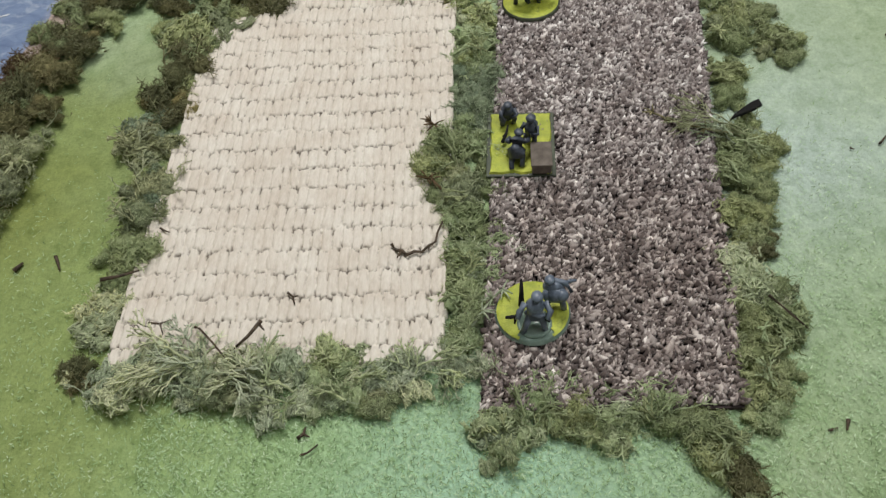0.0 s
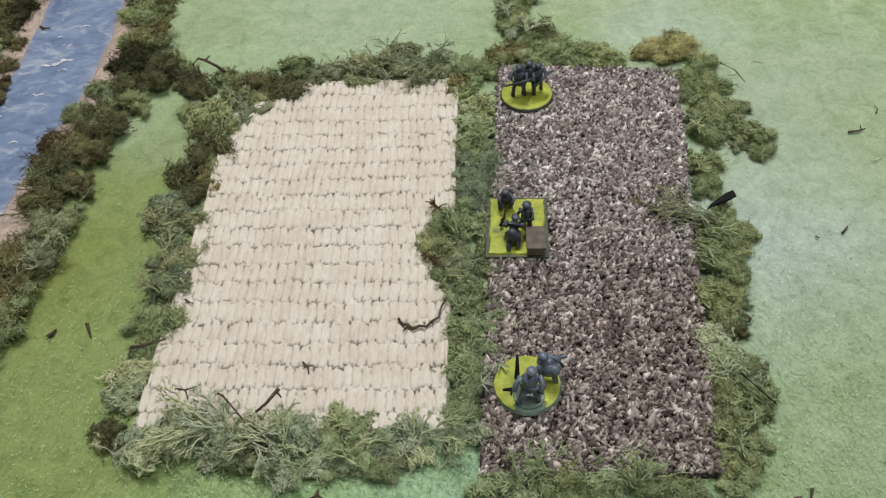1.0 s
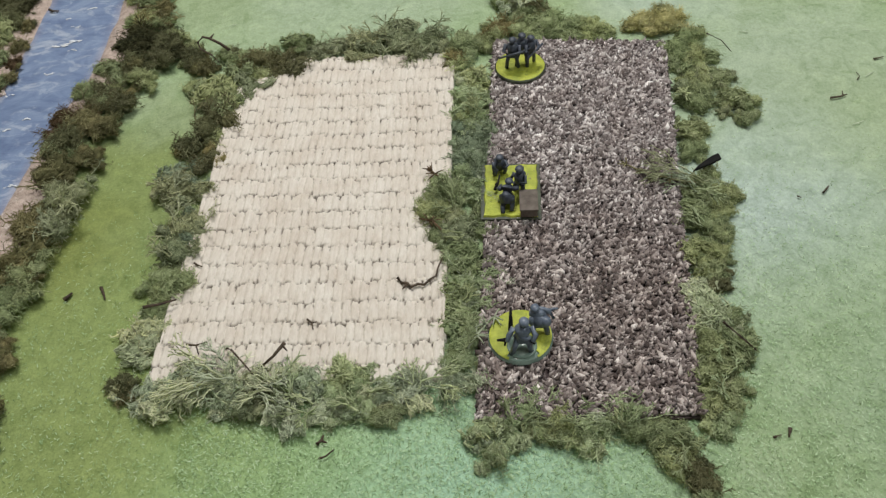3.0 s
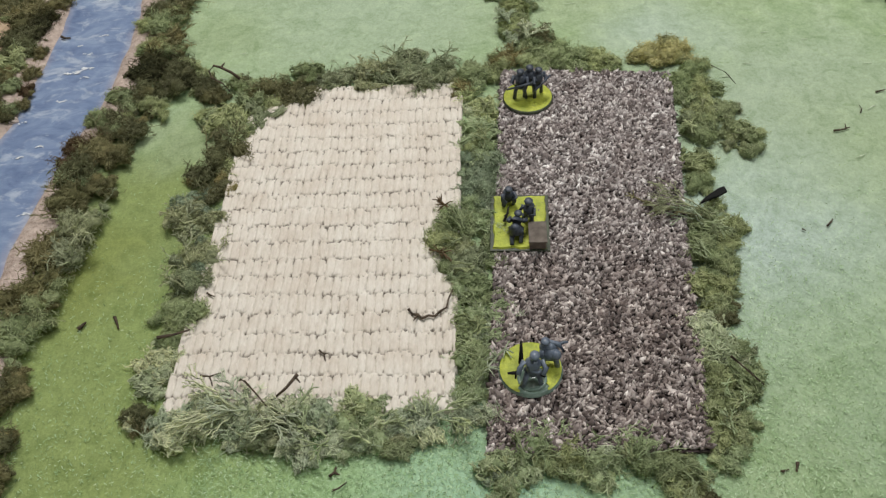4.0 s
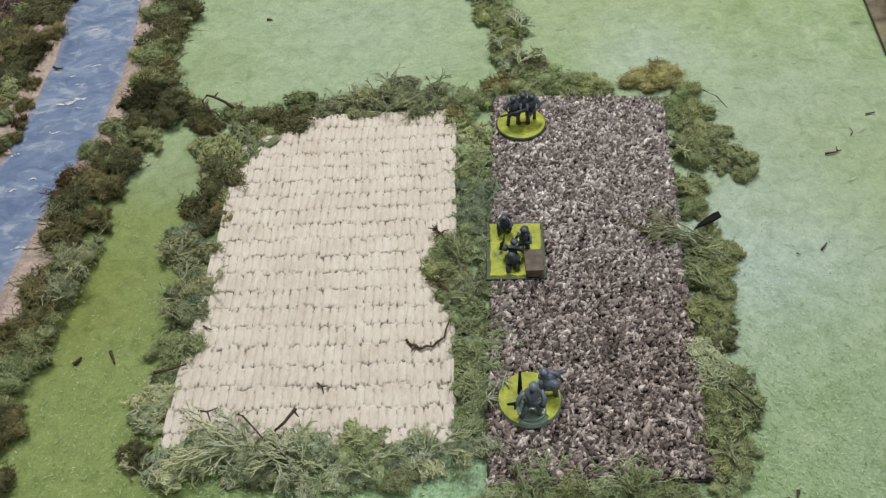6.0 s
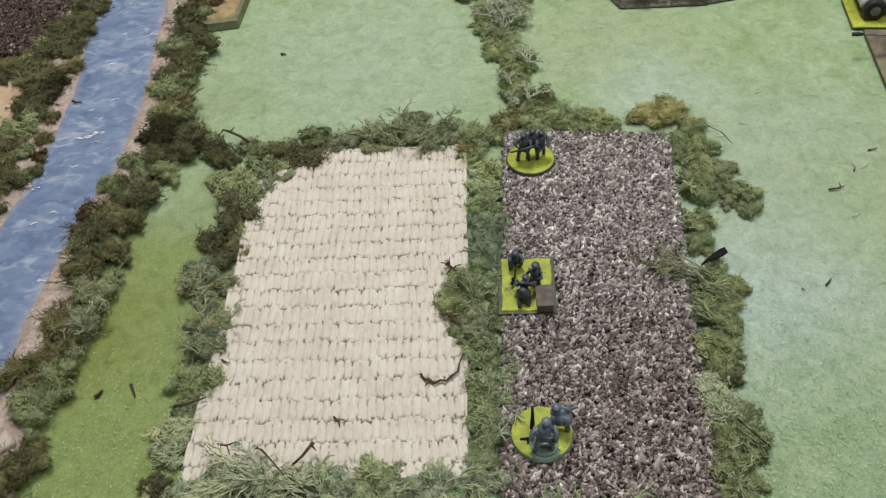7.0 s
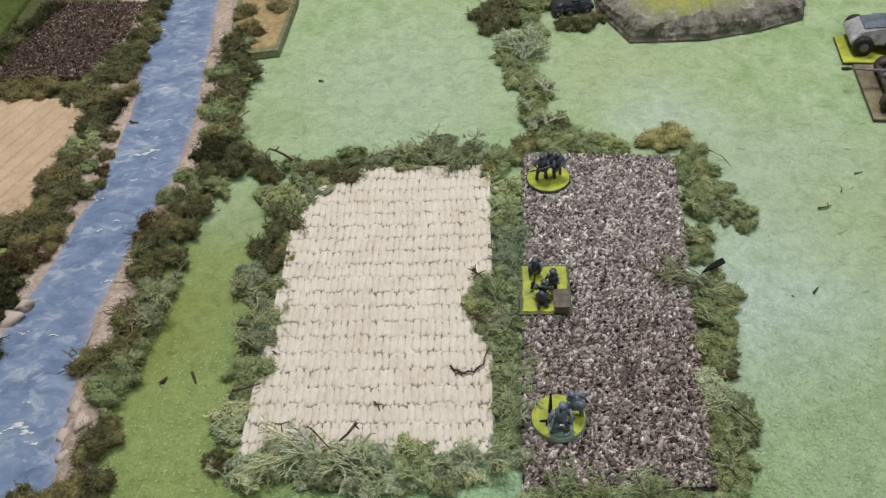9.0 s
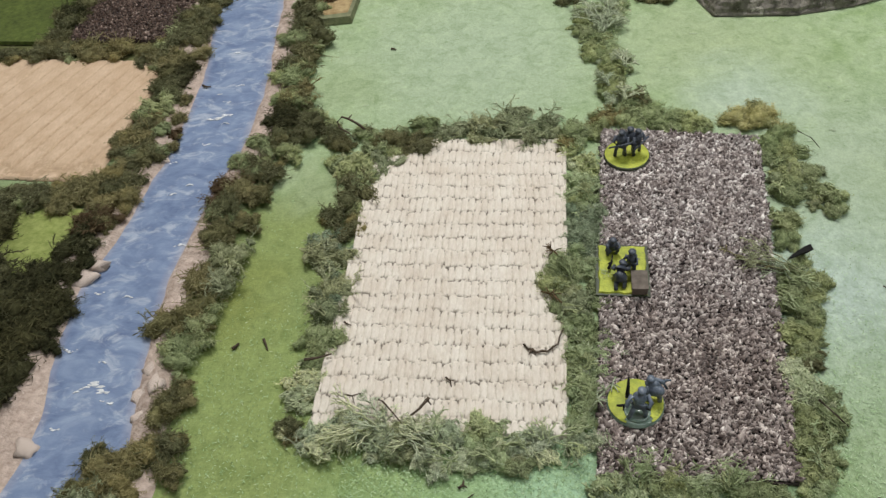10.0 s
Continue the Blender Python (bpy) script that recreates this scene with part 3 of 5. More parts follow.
    run = thing("river", "blue painted river section with sandy pebble banks", "river", kind="structure")
    ys = np.linspace(-0.28, 1.0, 321)
    west, east = smooth_line(BANK_Y, BANK_WEST, ys), smooth_line(BANK_Y, BANK_EAST, ys)
    west = west + [0.0016 * noise.noise((0, y * 60, 1)) for y in ys]
    east = east + [0.0016 * noise.noise((5, y * 60, 1)) for y in ys]
    cols = np.linspace(0, 1, 15)
    verts = [(w + (e - w) * c, y, 0.0016 + 0.0004 * noise.noise((c * 3, y * 45, 2))) for w, e, y in zip(west - 0.002, east + 0.002, ys) for c in cols]
    k = np.arange(len(ys) * 15).reshape(len(ys), 15)
    grid = np.c_[k[:-1, :-1].ravel(), k[:-1, 1:].ravel(), k[1:, 1:].ravel(), k[1:, :-1].ravel()].tolist()
    water = mesh_of("water", verts, grid, M_WATER)
    near = [max(0.0, 1 - min(c, 1 - c) / (0.13 + 0.07 * noise.noise((c * 2, y * 50, 4)))) ** 1.5 * 0.75 for y in ys for c in cols]
    water.attributes.new("shoal", "FLOAT", "POINT").data.foreach_set("value", near)
    link("water", water, run, "rippled blue water with pale streaks")
    for side, line, broad in ((-1, west, 2.0), (1, east, 1.2)):
        profile = ((-0.0015, 0.0008), (0.0, 0.0022), (0.002, 0.0032), (0.005, 0.0038), (0.008, 0.0034), (0.011, 0.0018), (0.013, 0.0002))
        verts = [(x + side * d * broad * (1 + 0.25 * noise.noise((x, y * 30, side))), y, z + (0.0008 * noise.noise((d * 400, y * 200, side)) if 0.001 < d < 0.012 else 0))
                 for x, y in zip(line, ys) for d, z in profile]
        m = len(profile)
        k = np.arange(len(ys) * m).reshape(len(ys), m)
        grid = np.c_[k[:-1, :-1].ravel(), k[:-1, 1:].ravel(), k[1:, 1:].ravel(), k[1:, :-1].ravel()].tolist()
        link("bank", mesh_of("bank", verts, grid, M_SAND), run, "pinkish sandy river bank")
    return run


def pebble_mesh(seed):
    bm = bmesh.new()
    bmesh.ops.create_icosphere(bm, subdivisions=2, radius=1)
    for v in bm.verts:
        v.co = Vector(max(-0.82, min(0.82, c)) for c in v.co)
        v.co *= 1 + 0.75 * noise.noise(v.co * 1.5 + Vector((seed * 2.3, 0, 0)))
        v.co.z *= 0.5
    me = bpy.data.meshes.new("pebble")
    bm.to_mesh(me)
    bm.free()
    me.materials.append(M_ROCK)
    me.polygons.foreach_set("use_smooth", [True] * len(me.polygons))
    return me


RIVER = river()
PEBBLES = [pebble_mesh(s) for s in range(5)]


def pebbles():
    rng = random.Random(8)
    spots = [(-0.2491, 0.2569, 6.5), (-0.2420, 0.1500, 5.2), (-0.1935, 0.1926, 4.5), (-0.1885, 0.186, 5.5), (-0.1915, 0.166, 3.8), (-0.2276, 0.3606, 3.0), (-0.246, 0.268, 6), (-0.196, 0.178, 4)]
    for _ in range(70):
        y = rng.uniform(0.1, 0.62)
        west = rng.random() < 0.5
        x = float(np.interp(y, BANK_Y, BANK_WEST if west else BANK_EAST)) + (-1 if west else 1) * rng.uniform(0.001, 0.009)
        spots.append((x, y, rng.uniform(0.9, 2.4)))
    for x, y, r in spots:
        s = r / 1000
        link("pebble", rng.choice(PEBBLES), RIVER, at=pose(x, y, 0.0018 + s * 0.02, rng.uniform(-15, 15), rng.uniform(-15, 15), rng.uniform(0, 360)) @ Matrix.Diagonal((s * rng.uniform(1.0, 1.5), s * rng.uniform(0.7, 1.0), s, 1)))


def foam_crest(x, y, length, seed):
    """A torn streak of white: flat, ragged flecks of foam in a loose row."""
    rng = random.Random(seed)
    bm = bmesh.new()
    for _ in range(int(4 + length * 1100)):
        f = rng.uniform(-0.5, 0.5)
        cx, cy = x + f * length, y + length * 0.12 * math.sin(f * 6 + seed) + rng.gauss(0, length * 0.045)
        r = rng.uniform(0.0003, 0.00035 + length * 0.055) * (1.15 - abs(f))
        n, a0 = 9, rng.uniform(0, 6)
        ring = []
        for i in range(n):
            k = r * rng.uniform(0.55, 1.3)
            ring.append(bm.verts.new((cx + 1.7 * k * math.cos(a0 + i * math.tau / n), cy + 0.6 * k * math.sin(a0 + i * math.tau / n), 0.00195)))
        top = bm.verts.new((cx, cy, 0.0024))
        for i in range(n):
            bm.faces.new((ring[i], ring[(i + 1) % n], top))
    part("foam", bm, M_FOAM, RIVER, "white foam crest", True)


pebbles()
for i, (fx, fy, fl) in enumerate(((-0.1997, 0.4039, 0.017), (-0.1992, 0.2822, 0.007), (-0.2209, 0.1835, 0.019), (-0.2112, 0.1755, 0.007), (-0.241, 0.2083, 0.008),
                                  (-0.1782, 0.517, 0.007), (-0.2156, 0.3272, 0.006), (-0.192, 0.44, 0.006), (-0.205, 0.335, 0.006), (-0.22, 0.2, 0.005))):
    foam_crest(fx, fy, fl, i)
foam_dice = random.Random(33)
for i in range(11):
    fy = foam_dice.uniform(0.1, 0.62)
    span = foam_dice.uniform(0.12, 0.88)
    foam_crest(float(np.interp(fy, BANK_Y, BANK_WEST)) * (1 - span) + float(np.interp(fy, BANK_Y, BANK_EAST)) * span, fy, foam_dice.uniform(0.003, 0.006), 20 + i)


# ---- hedges of lichen and moss ----
def lichen(seed, stems, reach, thick, forks, lift, lobes, spread, slivers, lace=0, squat=0.8):
    """One irregular clump about 10 mm in radius: uneven lobes strung along a bent line, matted with fine slivers, with forking strands that curl out of them or, as lace, branch along their surface."""
    rng = random.Random(seed)
    pieces, centres = [], []

    def strand(p, d, length, radius, level):
        q = p + d * length
        pieces.append(tube((p, q), (radius, radius * (0.8 if level else 0.45)), 3, False))
        if level:
            for _ in range(rng.choice((2, 2, 3))):
                e = (d + Vector((rng.gauss(0, 1), rng.gauss(0, 1), rng.gauss(-0.1, 0.6))) * 0.6).normalized()
                strand(q, e, length * rng.uniform(0.55, 0.95), radius * 0.82, level - 1)

    def creep(c, size, surface, n, d, out, radius, level):
        """A ribbon of lace: it follows the lobe and forks into blunt, slightly raised tips."""
        m = (n + (d - n * d.dot(n)).normalized() * rng.uniform(0.0011, 0.002) / size).normalized()
        far = out + rng.uniform(0.0, 0.09)
        pieces.append(tube((c + (surface(n) - c) * out, c + (surface(m) - c) * far), (radius, radius * (0.92 if level else 0.7)), 4, False))
        if level:
            side = m.cross(d)
            for turn in rng.sample((-0.9, -0.3, 0.4, 1.0), rng.choice((2, 2, 3))):
                creep(c, size, surface, m, d + side * (turn + rng.gauss(0, 0.2)), far, radius * 0.88, level - 1)

    def lobe(c, size, long, spin, i):
        def surface(n):
            k = size * (0.92 + 0.5 * noise.noise(n * 1.7 + Vector((seed, i, 0))) + 0.3 * noise.noise(n * 4.5 + Vector((seed, i, 9))))
            return c + spin @ Vector((n.x * long, n.y / long ** 0.5, n.z * 0.85)) * k
        return surface

    aim, hearts = rng.uniform(0, math.tau), 0
    for i in range(lobes):
        size = rng.uniform(0.0034, 0.0048) if i < 2 else rng.uniform(0.0016, 0.0036)
        aim += rng.gauss(0, 0.9) if i % 2 else math.pi + rng.gauss(0, 0.9)
        far = 0.0 if i == 0 else rng.uniform(0.35, 1.0) * spread
        c = Vector((far * math.cos(aim), far * math.sin(aim), size * rng.uniform(0.3, 0.8)))
        surface = lobe(c, size, rng.uniform(1.0, 1.6), Matrix.Rotation(rng.uniform(0, math.tau), 3, "Z"), i)
        centres.append((c, size, surface))
        bm = bmesh.new()
        bmesh.ops.create_icosphere(bm, subdivisions=2, radius=1)
        pieces.append(([c + (surface(v.co.normalized()) - c) * 0.8 for v in bm.verts], [tuple(v.index for v in f.verts) for f in bm.faces]))
        hearts += len(bm.faces)
        bm.free()
    weights = [size ** 2 for _, size, _ in centres]
    for _ in range(slivers):
        c, size, surface = rng.choices(centres, weights)[0]
        n = Vector((rng.gauss(0, 1), rng.gauss(0, 1), rng.gauss(0.35, 0.8))).normalized()
        p = c + (surface(n) - c) * rng.uniform(0.74, 1.2)
        d = n.cross(Vector((rng.gauss(0, 1), rng.gauss(0, 1), rng.gauss(0, 1)))).normalized()
        w = n.cross(d) * rng.uniform(0.00012, 0.00026)
        half = rng.uniform(0.0006, 0.0016)
        pieces.append(([p - d * half + w, p - d * half - w, p + d * half + n * half * rng.uniform(-0.2, 0.9)], [(0, 1, 2)]))
    for _ in range(stems):
        c, size, surface = rng.choice(centres)
        n = Vector((rng.gauss(0, 1), rng.gauss(0, 1), abs(rng.gauss(0, 0.9)))).normalized()
        side = n.cross(Vector((rng.gauss(0, 1), rng.gauss(0, 1), rng.gauss(0, 1)))).normalized()
        d = (side + n * rng.uniform(lift * 0.3, lift * 1.7)).normalized()
        strand(c + n * size * rng.uniform(0.75, 1.05), d, reach * rng.uniform(0.5, 1.3), thick * rng.uniform(0.75, 1.25), forks)
    for _ in range(lace):
        c, size, surface = rng.choices(centres, weights)[0]
        n = Vector((rng.gauss(0, 1), rng.gauss(0, 1), rng.gauss(0.45, 0.7))).normalized()
        creep(c, size, surface, n, n.cross(Vector((rng.gauss(0, 1), rng.gauss(0, 1), rng.gauss(0, 1)))).normalized(), rng.uniform(0.9, 1.06), rng.uniform(0.00026, 0.00042), 3)
    verts, faces = gather(pieces)
    return [Vector((v.x, v.y, max(v.z * squat, -0.0006 + 0.0008 * rng.random()))) for v in verts], faces, hearts


# stems, reach, thickness, forks, lift, lobes, spread, slivers, lace
STYLES = {"wiry": (40, 0.0029, 0.00021, 2, 0.6, 8, 0.0068, 800), "branchy": (20, 0.0025, 0.00026, 3, 0.5, 8, 0.0064, 800),
          "turfy": (38, 0.0019, 0.0002, 2, 0.7, 8, 0.0062, 1100), "frond": (17, 0.0033, 0.00033, 3, 0.45, 6, 0.0058, 600),
          "puff": (30, 0.0015, 0.00017, 2, 0.85, 8, 0.0054, 1300), "lacy": (6, 0.002, 0.0003, 2, 0.6, 8, 0.0058, 350, 34)}
SHAPES = {k: [lichen(i * 7 + j, *STYLES[k]) for j in range(5)] for i, k in enumerate(STYLES)}
SHAPES.update({k + "_small": [lichen(90 + i * 7 + j, int(STYLES[k][0] * 0.35), *STYLES[k][1:5], 5, 0.0058, STYLES[k][7] // 2, 16 if k == "lacy" else 0) for j in range(5)] for i, k in enumerate(STYLES)})
CLUMPS = {}
STYLE_OF = {"D": ("wiry", "turfy", "branchy", "turfy"), "G": ("branchy", "frond", "lacy"), "O": ("turfy", "lacy", "puff", "lacy"), "P": ("puff", "puff", "lacy"), "S": ("lacy", "branchy", "puff"),
            "M": ("turfy", "branchy", "lacy"), "W": ("lacy",), "Y": ("puff", "puff", "turfy"), "L": ("lacy", "frond", "lacy"), "B": ("wiry",), "T": ("turfy", "wiry"), "U": ("turfy", "puff", "wiry"), "K": ("wiry", "turfy")}


# tones that grow among a dark hedge
MIXED = {"D": "DDDOU", "K": "KKKD", "O": "OOOGP", "S": "SSSPL"}


def clump_mesh(tone, rng, size=""):
    style, k = rng.choice(STYLE_OF[tone]) + size, rng.randrange(5)
    if (tone, style, k) not in CLUMPS:
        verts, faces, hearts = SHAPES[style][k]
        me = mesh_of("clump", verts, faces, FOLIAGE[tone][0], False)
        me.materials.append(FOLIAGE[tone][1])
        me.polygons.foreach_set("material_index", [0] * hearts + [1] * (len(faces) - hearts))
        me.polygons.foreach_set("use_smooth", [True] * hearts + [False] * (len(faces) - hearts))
        CLUMPS[tone, style, k] = me
    return CLUMPS[tone, style, k]


def hedge(label, spots, seed, lift=0.0005, fill=4):
    """A hedge laid out of single lichen clumps; smaller tufts fill in round each."""
    rng = random.Random(seed)
    ob = thing("hedge", label, "hedge", "field hedges")
    for x, y, r, tone in spots:
        s = r / 7.0
        link("clump", clump_mesh(tone, rng), ob, at=pose(x, y, lift, rng.uniform(-8, 8), rng.uniform(-8, 8), rng.uniform(0, 360)) @ Matrix.Diagonal((s * rng.uniform(0.9, 1.2), s * rng.uniform(0.85, 1.0), s ** 0.6 * rng.uniform(0.9, 1.2), 1)))
        for _ in range(fill):
            a, d = rng.uniform(0, math.tau), r * rng.uniform(0.45, 1.1) / 1000
            f = s * rng.uniform(0.4, 0.8)
            near = min(spots, key=lambda q: (q[0] - x - d * math.cos(a)) ** 2 + (q[1] - y - d * math.sin(a)) ** 2 if q[:2] != (x, y) else 1)
            other = rng.choice(MIXED.get(tone, tone)) if rng.random() < 0.75 else near[3]
            link("clump", clump_mesh(other, rng, "_small"), ob, at=pose(x + d * math.cos(a), y + d * math.sin(a), lift, rng.uniform(-12, 12), rng.uniform(-12, 12), rng.uniform(0, 360)) @ Matrix.Diagonal((f, f, f, 1)))
    return ob


WEST = [
    (-0.117, 0.158, 6.2, "D"), (-0.114, 0.173, 7.8, "W"), (-0.112, 0.185, 7.6, "W"), (-0.110, 0.193, 6.5, "P"), (-0.1045, 0.206, 11.0, "P"), (-0.106, 0.224, 9.5, "G"),
    # the small teal clumps stand in for the shaded green mat edge
    (-0.104, 0.243, 9.8, "G"), (-0.112, 0.268, 11.7, "G"), (-0.102, 0.266, 7.2, "G"), (-0.101, 0.236, 5.0, "M"), (-0.104, 0.252, 4.5, "M"), (-0.103, 0.270, 4.5, "M"), (-0.107, 0.300, 10.4, "D"), (-0.098, 0.320, 12.2, "D"),
    (-0.094, 0.340, 13.0, "O"), (-0.101, 0.287, 8.0, "D"), (-0.110, 0.347, 8.3, "O"),
]
NORTH = [
    (-0.119, 0.377, 8.0, "D"), (-0.120, 0.387, 6.5, "O"), (-0.111, 0.366, 6.5, "D"), (-0.096, 0.373, 8.6, "P"), (-0.090, 0.354, 9.3, "O"), (-0.072, 0.364, 12.7, "D"),
    (-0.061, 0.359, 9.4, "D"), (-0.058, 0.381, 8.0, "P"), (-0.040, 0.371, 9.4, "G"), (-0.020, 0.373, 10.7, "G"), (-0.001, 0.374, 12.7, "G"),
    (0.012, 0.358, 7.2, "G"), (0.020, 0.369, 10.6, "G"), (0.038, 0.364, 11.8, "O"), (0.051, 0.366, 7.5, "O"), (0.028, 0.347, 3.6, "U"), (0.058, 0.377, 8.2, "U"), (0.070, 0.384, 7.2, "O"),
]
NORTH_B = [
    (0.074, 0.371, 10.7, "P"), (0.092, 0.371, 10.7, "P"), (0.108, 0.367, 9.6, "P"), (0.117, 0.364, 6.0, "P"), (0.141, 0.368, 10.4, "Y"),
    (0.154, 0.368, 12.0, "Y"), (0.161, 0.351, 9.3, "P"), (0.163, 0.338, 7.0, "O"), (0.152, 0.342, 8.4, "P"), (0.147, 0.331, 6.6, "O"),
]
MIDDLE = [
    (0.040, 0.334, 10.0, "S"), (0.038, 0.310, 10.8, "S"), (0.039, 0.288, 9.8, "M"), (0.034, 0.275, 9.0, "M"), (0.037, 0.264, 7.7, "M"), (0.030, 0.263, 6.5, "S"),
    (0.023, 0.248, 11.2, "O"), (0.014, 0.238, 9.5, "O"), (0.015, 0.224, 7.5, "O"), (0.027, 0.225, 10.3, "G"), (0.019, 0.212, 6.5, "S"), (0.040, 0.241, 7.5, "S"), (0.034, 0.252, 7.0, "S"), (0.038, 0.226, 6.0, "O"), (0.034, 0.350, 8.0, "S"), (0.034, 0.196, 6.5, "S"), (0.033, 0.180, 6.5, "S"), (0.041, 0.322, 7.0, "S"), (0.037, 0.298, 7.0, "S"), (0.028, 0.207, 9.0, "O"), (0.025, 0.190, 8.8, "S"),
    (0.024, 0.173, 9.0, "S"), (0.022, 0.158, 8.3, "S"),
]
EAST = [
    (0.154, 0.318, 10.0, "O"), (0.151, 0.299, 9.2, "O"), (0.168, 0.315, 8.3, "O"), (0.170, 0.298, 10.0, "O"), (0.173, 0.284, 6.0, "O"),
    (0.143, 0.278, 8.0, "O"), (0.141, 0.262, 6.9, "O"), (0.137, 0.236, 9.9, "O"), (0.149, 0.232, 6.1, "O"), (0.132, 0.219, 9.6, "O"),
    (0.126, 0.203, 7.8, "O"), (0.127, 0.191, 6.6, "O"), (0.131, 0.181, 5.5, "D"), (0.1215, 0.173, 9.6, "W"), (0.1195, 0.181, 7.0, "W"),
    (0.124, 0.164, 8.2, "W"), (0.1195, 0.164, 6.5, "W"), (0.132, 0.165, 5.9, "O"), (0.119, 0.154, 8.2, "O"), (0.129, 0.149, 7.2, "O"), (0.118, 0.139, 8.4, "O"),
    (0.122, 0.129, 7.4, "O"), (0.116, 0.118, 6.8, "S"), (0.143, 0.226, 6.5, "O"), (0.139, 0.211, 6.8, "O"), (0.135, 0.199, 6.2, "O"), (0.132, 0.188, 5.5, "O"), (0.145, 0.248, 5.0, "S"),
]
SOUTH = [
    (-0.101, 0.148, 7.7, "L"), (-0.090, 0.153, 9.2, "L"), (-0.077, 0.154, 9.1, "L"), (-0.064, 0.147, 9.8, "G"), (-0.050, 0.151, 9.0, "L"), (-0.072, 0.146, 6.5, "L"),
    (-0.047, 0.139, 7.8, "L"), (-0.034, 0.138, 6.8, "L"), (-0.038, 0.151, 6.5, "L"), (-0.025, 0.151, 9.2, "S"), (-0.022, 0.137, 7.2, "S"),
    (-0.009, 0.145, 8.2, "L"), (0.003, 0.144, 7.7, "L"), (0.015, 0.143, 7.2, "L"), (0.027, 0.144, 5.9, "L"), (-0.009, 0.132, 5.8, "O"),
]
SOUTH_B = [
    (0.030, 0.113, 5.5, "S"), (0.028, 0.123, 7.8, "S"), (0.042, 0.129, 9.3, "S"), (0.055, 0.124, 7.4, "O"), (0.065, 0.119, 8.5, "S"),
    (0.078, 0.123, 8.7, "S"), (0.089, 0.116, 7.1, "O"), (0.098, 0.107, 8.2, "O"), (0.101, 0.096, 7.4, "D"), (0.095, 0.115, 7.5, "O"),
    (0.113, 0.128, 6.7, "O"), (0.119, 0.126, 5.9, "O"),
]
RIVER_EAST = [
    (-0.154, 0.532, 13.1, "D"), (-0.142, 0.494, 11.5, "D"), (-0.148, 0.472, 12.1, "D"), (-0.151, 0.443, 12.5, "O"), (-0.145, 0.419, 11.3, "U"),
    (-0.152, 0.515, 11.0, "D"), (-0.158, 0.495, 9.8, "O"), (-0.155, 0.461, 9.4, "D"), (-0.156, 0.420, 8.9, "P"), (-0.154, 0.394, 11.7, "K"),
    (-0.136, 0.391, 9.3, "D"), (-0.158, 0.371, 10.6, "D"), (-0.164, 0.346, 10.3, "D"), (-0.170, 0.327, 10.7, "U"), (-0.177, 0.308, 10.5, "D"), (-0.179, 0.330, 7.5, "B"), (-0.174, 0.350, 7.0, "P"), (-0.183, 0.316, 6.5, "B"),
    (-0.175, 0.287, 10.9, "D"), (-0.167, 0.268, 11.9, "G"), (-0.180, 0.252, 11.1, "U"), (-0.167, 0.247, 10.9, "G"), (-0.189, 0.221, 10.1, "U"),
    (-0.177, 0.228, 10.7, "U"), (-0.179, 0.205, 11.0, "O"), (-0.171, 0.212, 8.0, "O"),
    (-0.139, 0.376, 8.2, "D"), (-0.145, 0.359, 8.0, "O"), (-0.152, 0.338, 7.8, "D"), (-0.157, 0.318, 7.6, "D"), (-0.162, 0.297, 7.2, "D"), (-0.128, 0.383, 6.5, "K"),
]
RIVER_SOUTH = [
    (-0.178, 0.168, 9.4, "U"), (-0.175, 0.178, 6.5, "D"), (-0.171, 0.148, 7.4, "D"), (-0.184, 0.144, 9.2, "U"), (-0.197, 0.136, 9.8, "U"),
    (-0.207, 0.144, 5.3, "D"), (-0.189, 0.127, 9.0, "U"), (-0.204, 0.125, 9.2, "G"), (-0.170, 0.134, 6.7, "U"),
]
RIVER_WEST = [
    (-0.233, 0.555, 10.9, "D"), (-0.243, 0.537, 12.7, "D"), (-0.245, 0.506, 15.0, "D"), (-0.254, 0.495, 11.2, "D"), (-0.242, 0.522, 11.5, "D"),
    (-0.241, 0.475, 13.6, "U"), (-0.238, 0.453, 14.1, "K"), (-0.244, 0.436, 13.0, "D"), (-0.245, 0.412, 12.0, "O"), (-0.247, 0.396, 12.2, "D"),
    (-0.252, 0.381, 12.0, "U"), (-0.238, 0.363, 10.6, "D"), (-0.255, 0.367, 10.0, "D"), (-0.228, 0.402, 5.0, "U"), (-0.226, 0.386, 4.5, "B"), (-0.229, 0.424, 4.5, "U"), (-0.224, 0.372, 4.0, "U"), (-0.258, 0.346, 9.8, "U"), (-0.244, 0.338, 10.3, "D"), (-0.247, 0.321, 12.0, "U"),
    (-0.270, 0.331, 11.6, "U"), (-0.283, 0.327, 12.4, "U"), (-0.302, 0.328, 11.9, "D"), (-0.316, 0.327, 12.8, "D"),
]
# dark hedge; its black-olive also carries the deep shade in the colour
RIVER_WEST_B = [
    (-0.256, 0.304, 10.3, "B"), (-0.260, 0.283, 10.8, "K"), (-0.248, 0.300, 7.3, "U"), (-0.267, 0.257, 11.9, "K"), (-0.256, 0.265, 9.1, "K"),
    (-0.255, 0.240, 9.5, "K"), (-0.266, 0.229, 12.9, "K"), (-0.271, 0.206, 14.6, "K"), (-0.257, 0.215, 7.9, "K"), (-0.289, 0.242, 15.5, "K"),
    (-0.273, 0.185, 14.4, "K"), (-0.319, 0.301, 13.2, "K"), (-0.279, 0.254, 9.9, "K"), (-0.288, 0.218, 17.2, "K"), (-0.316, 0.256, 18.4, "K"),
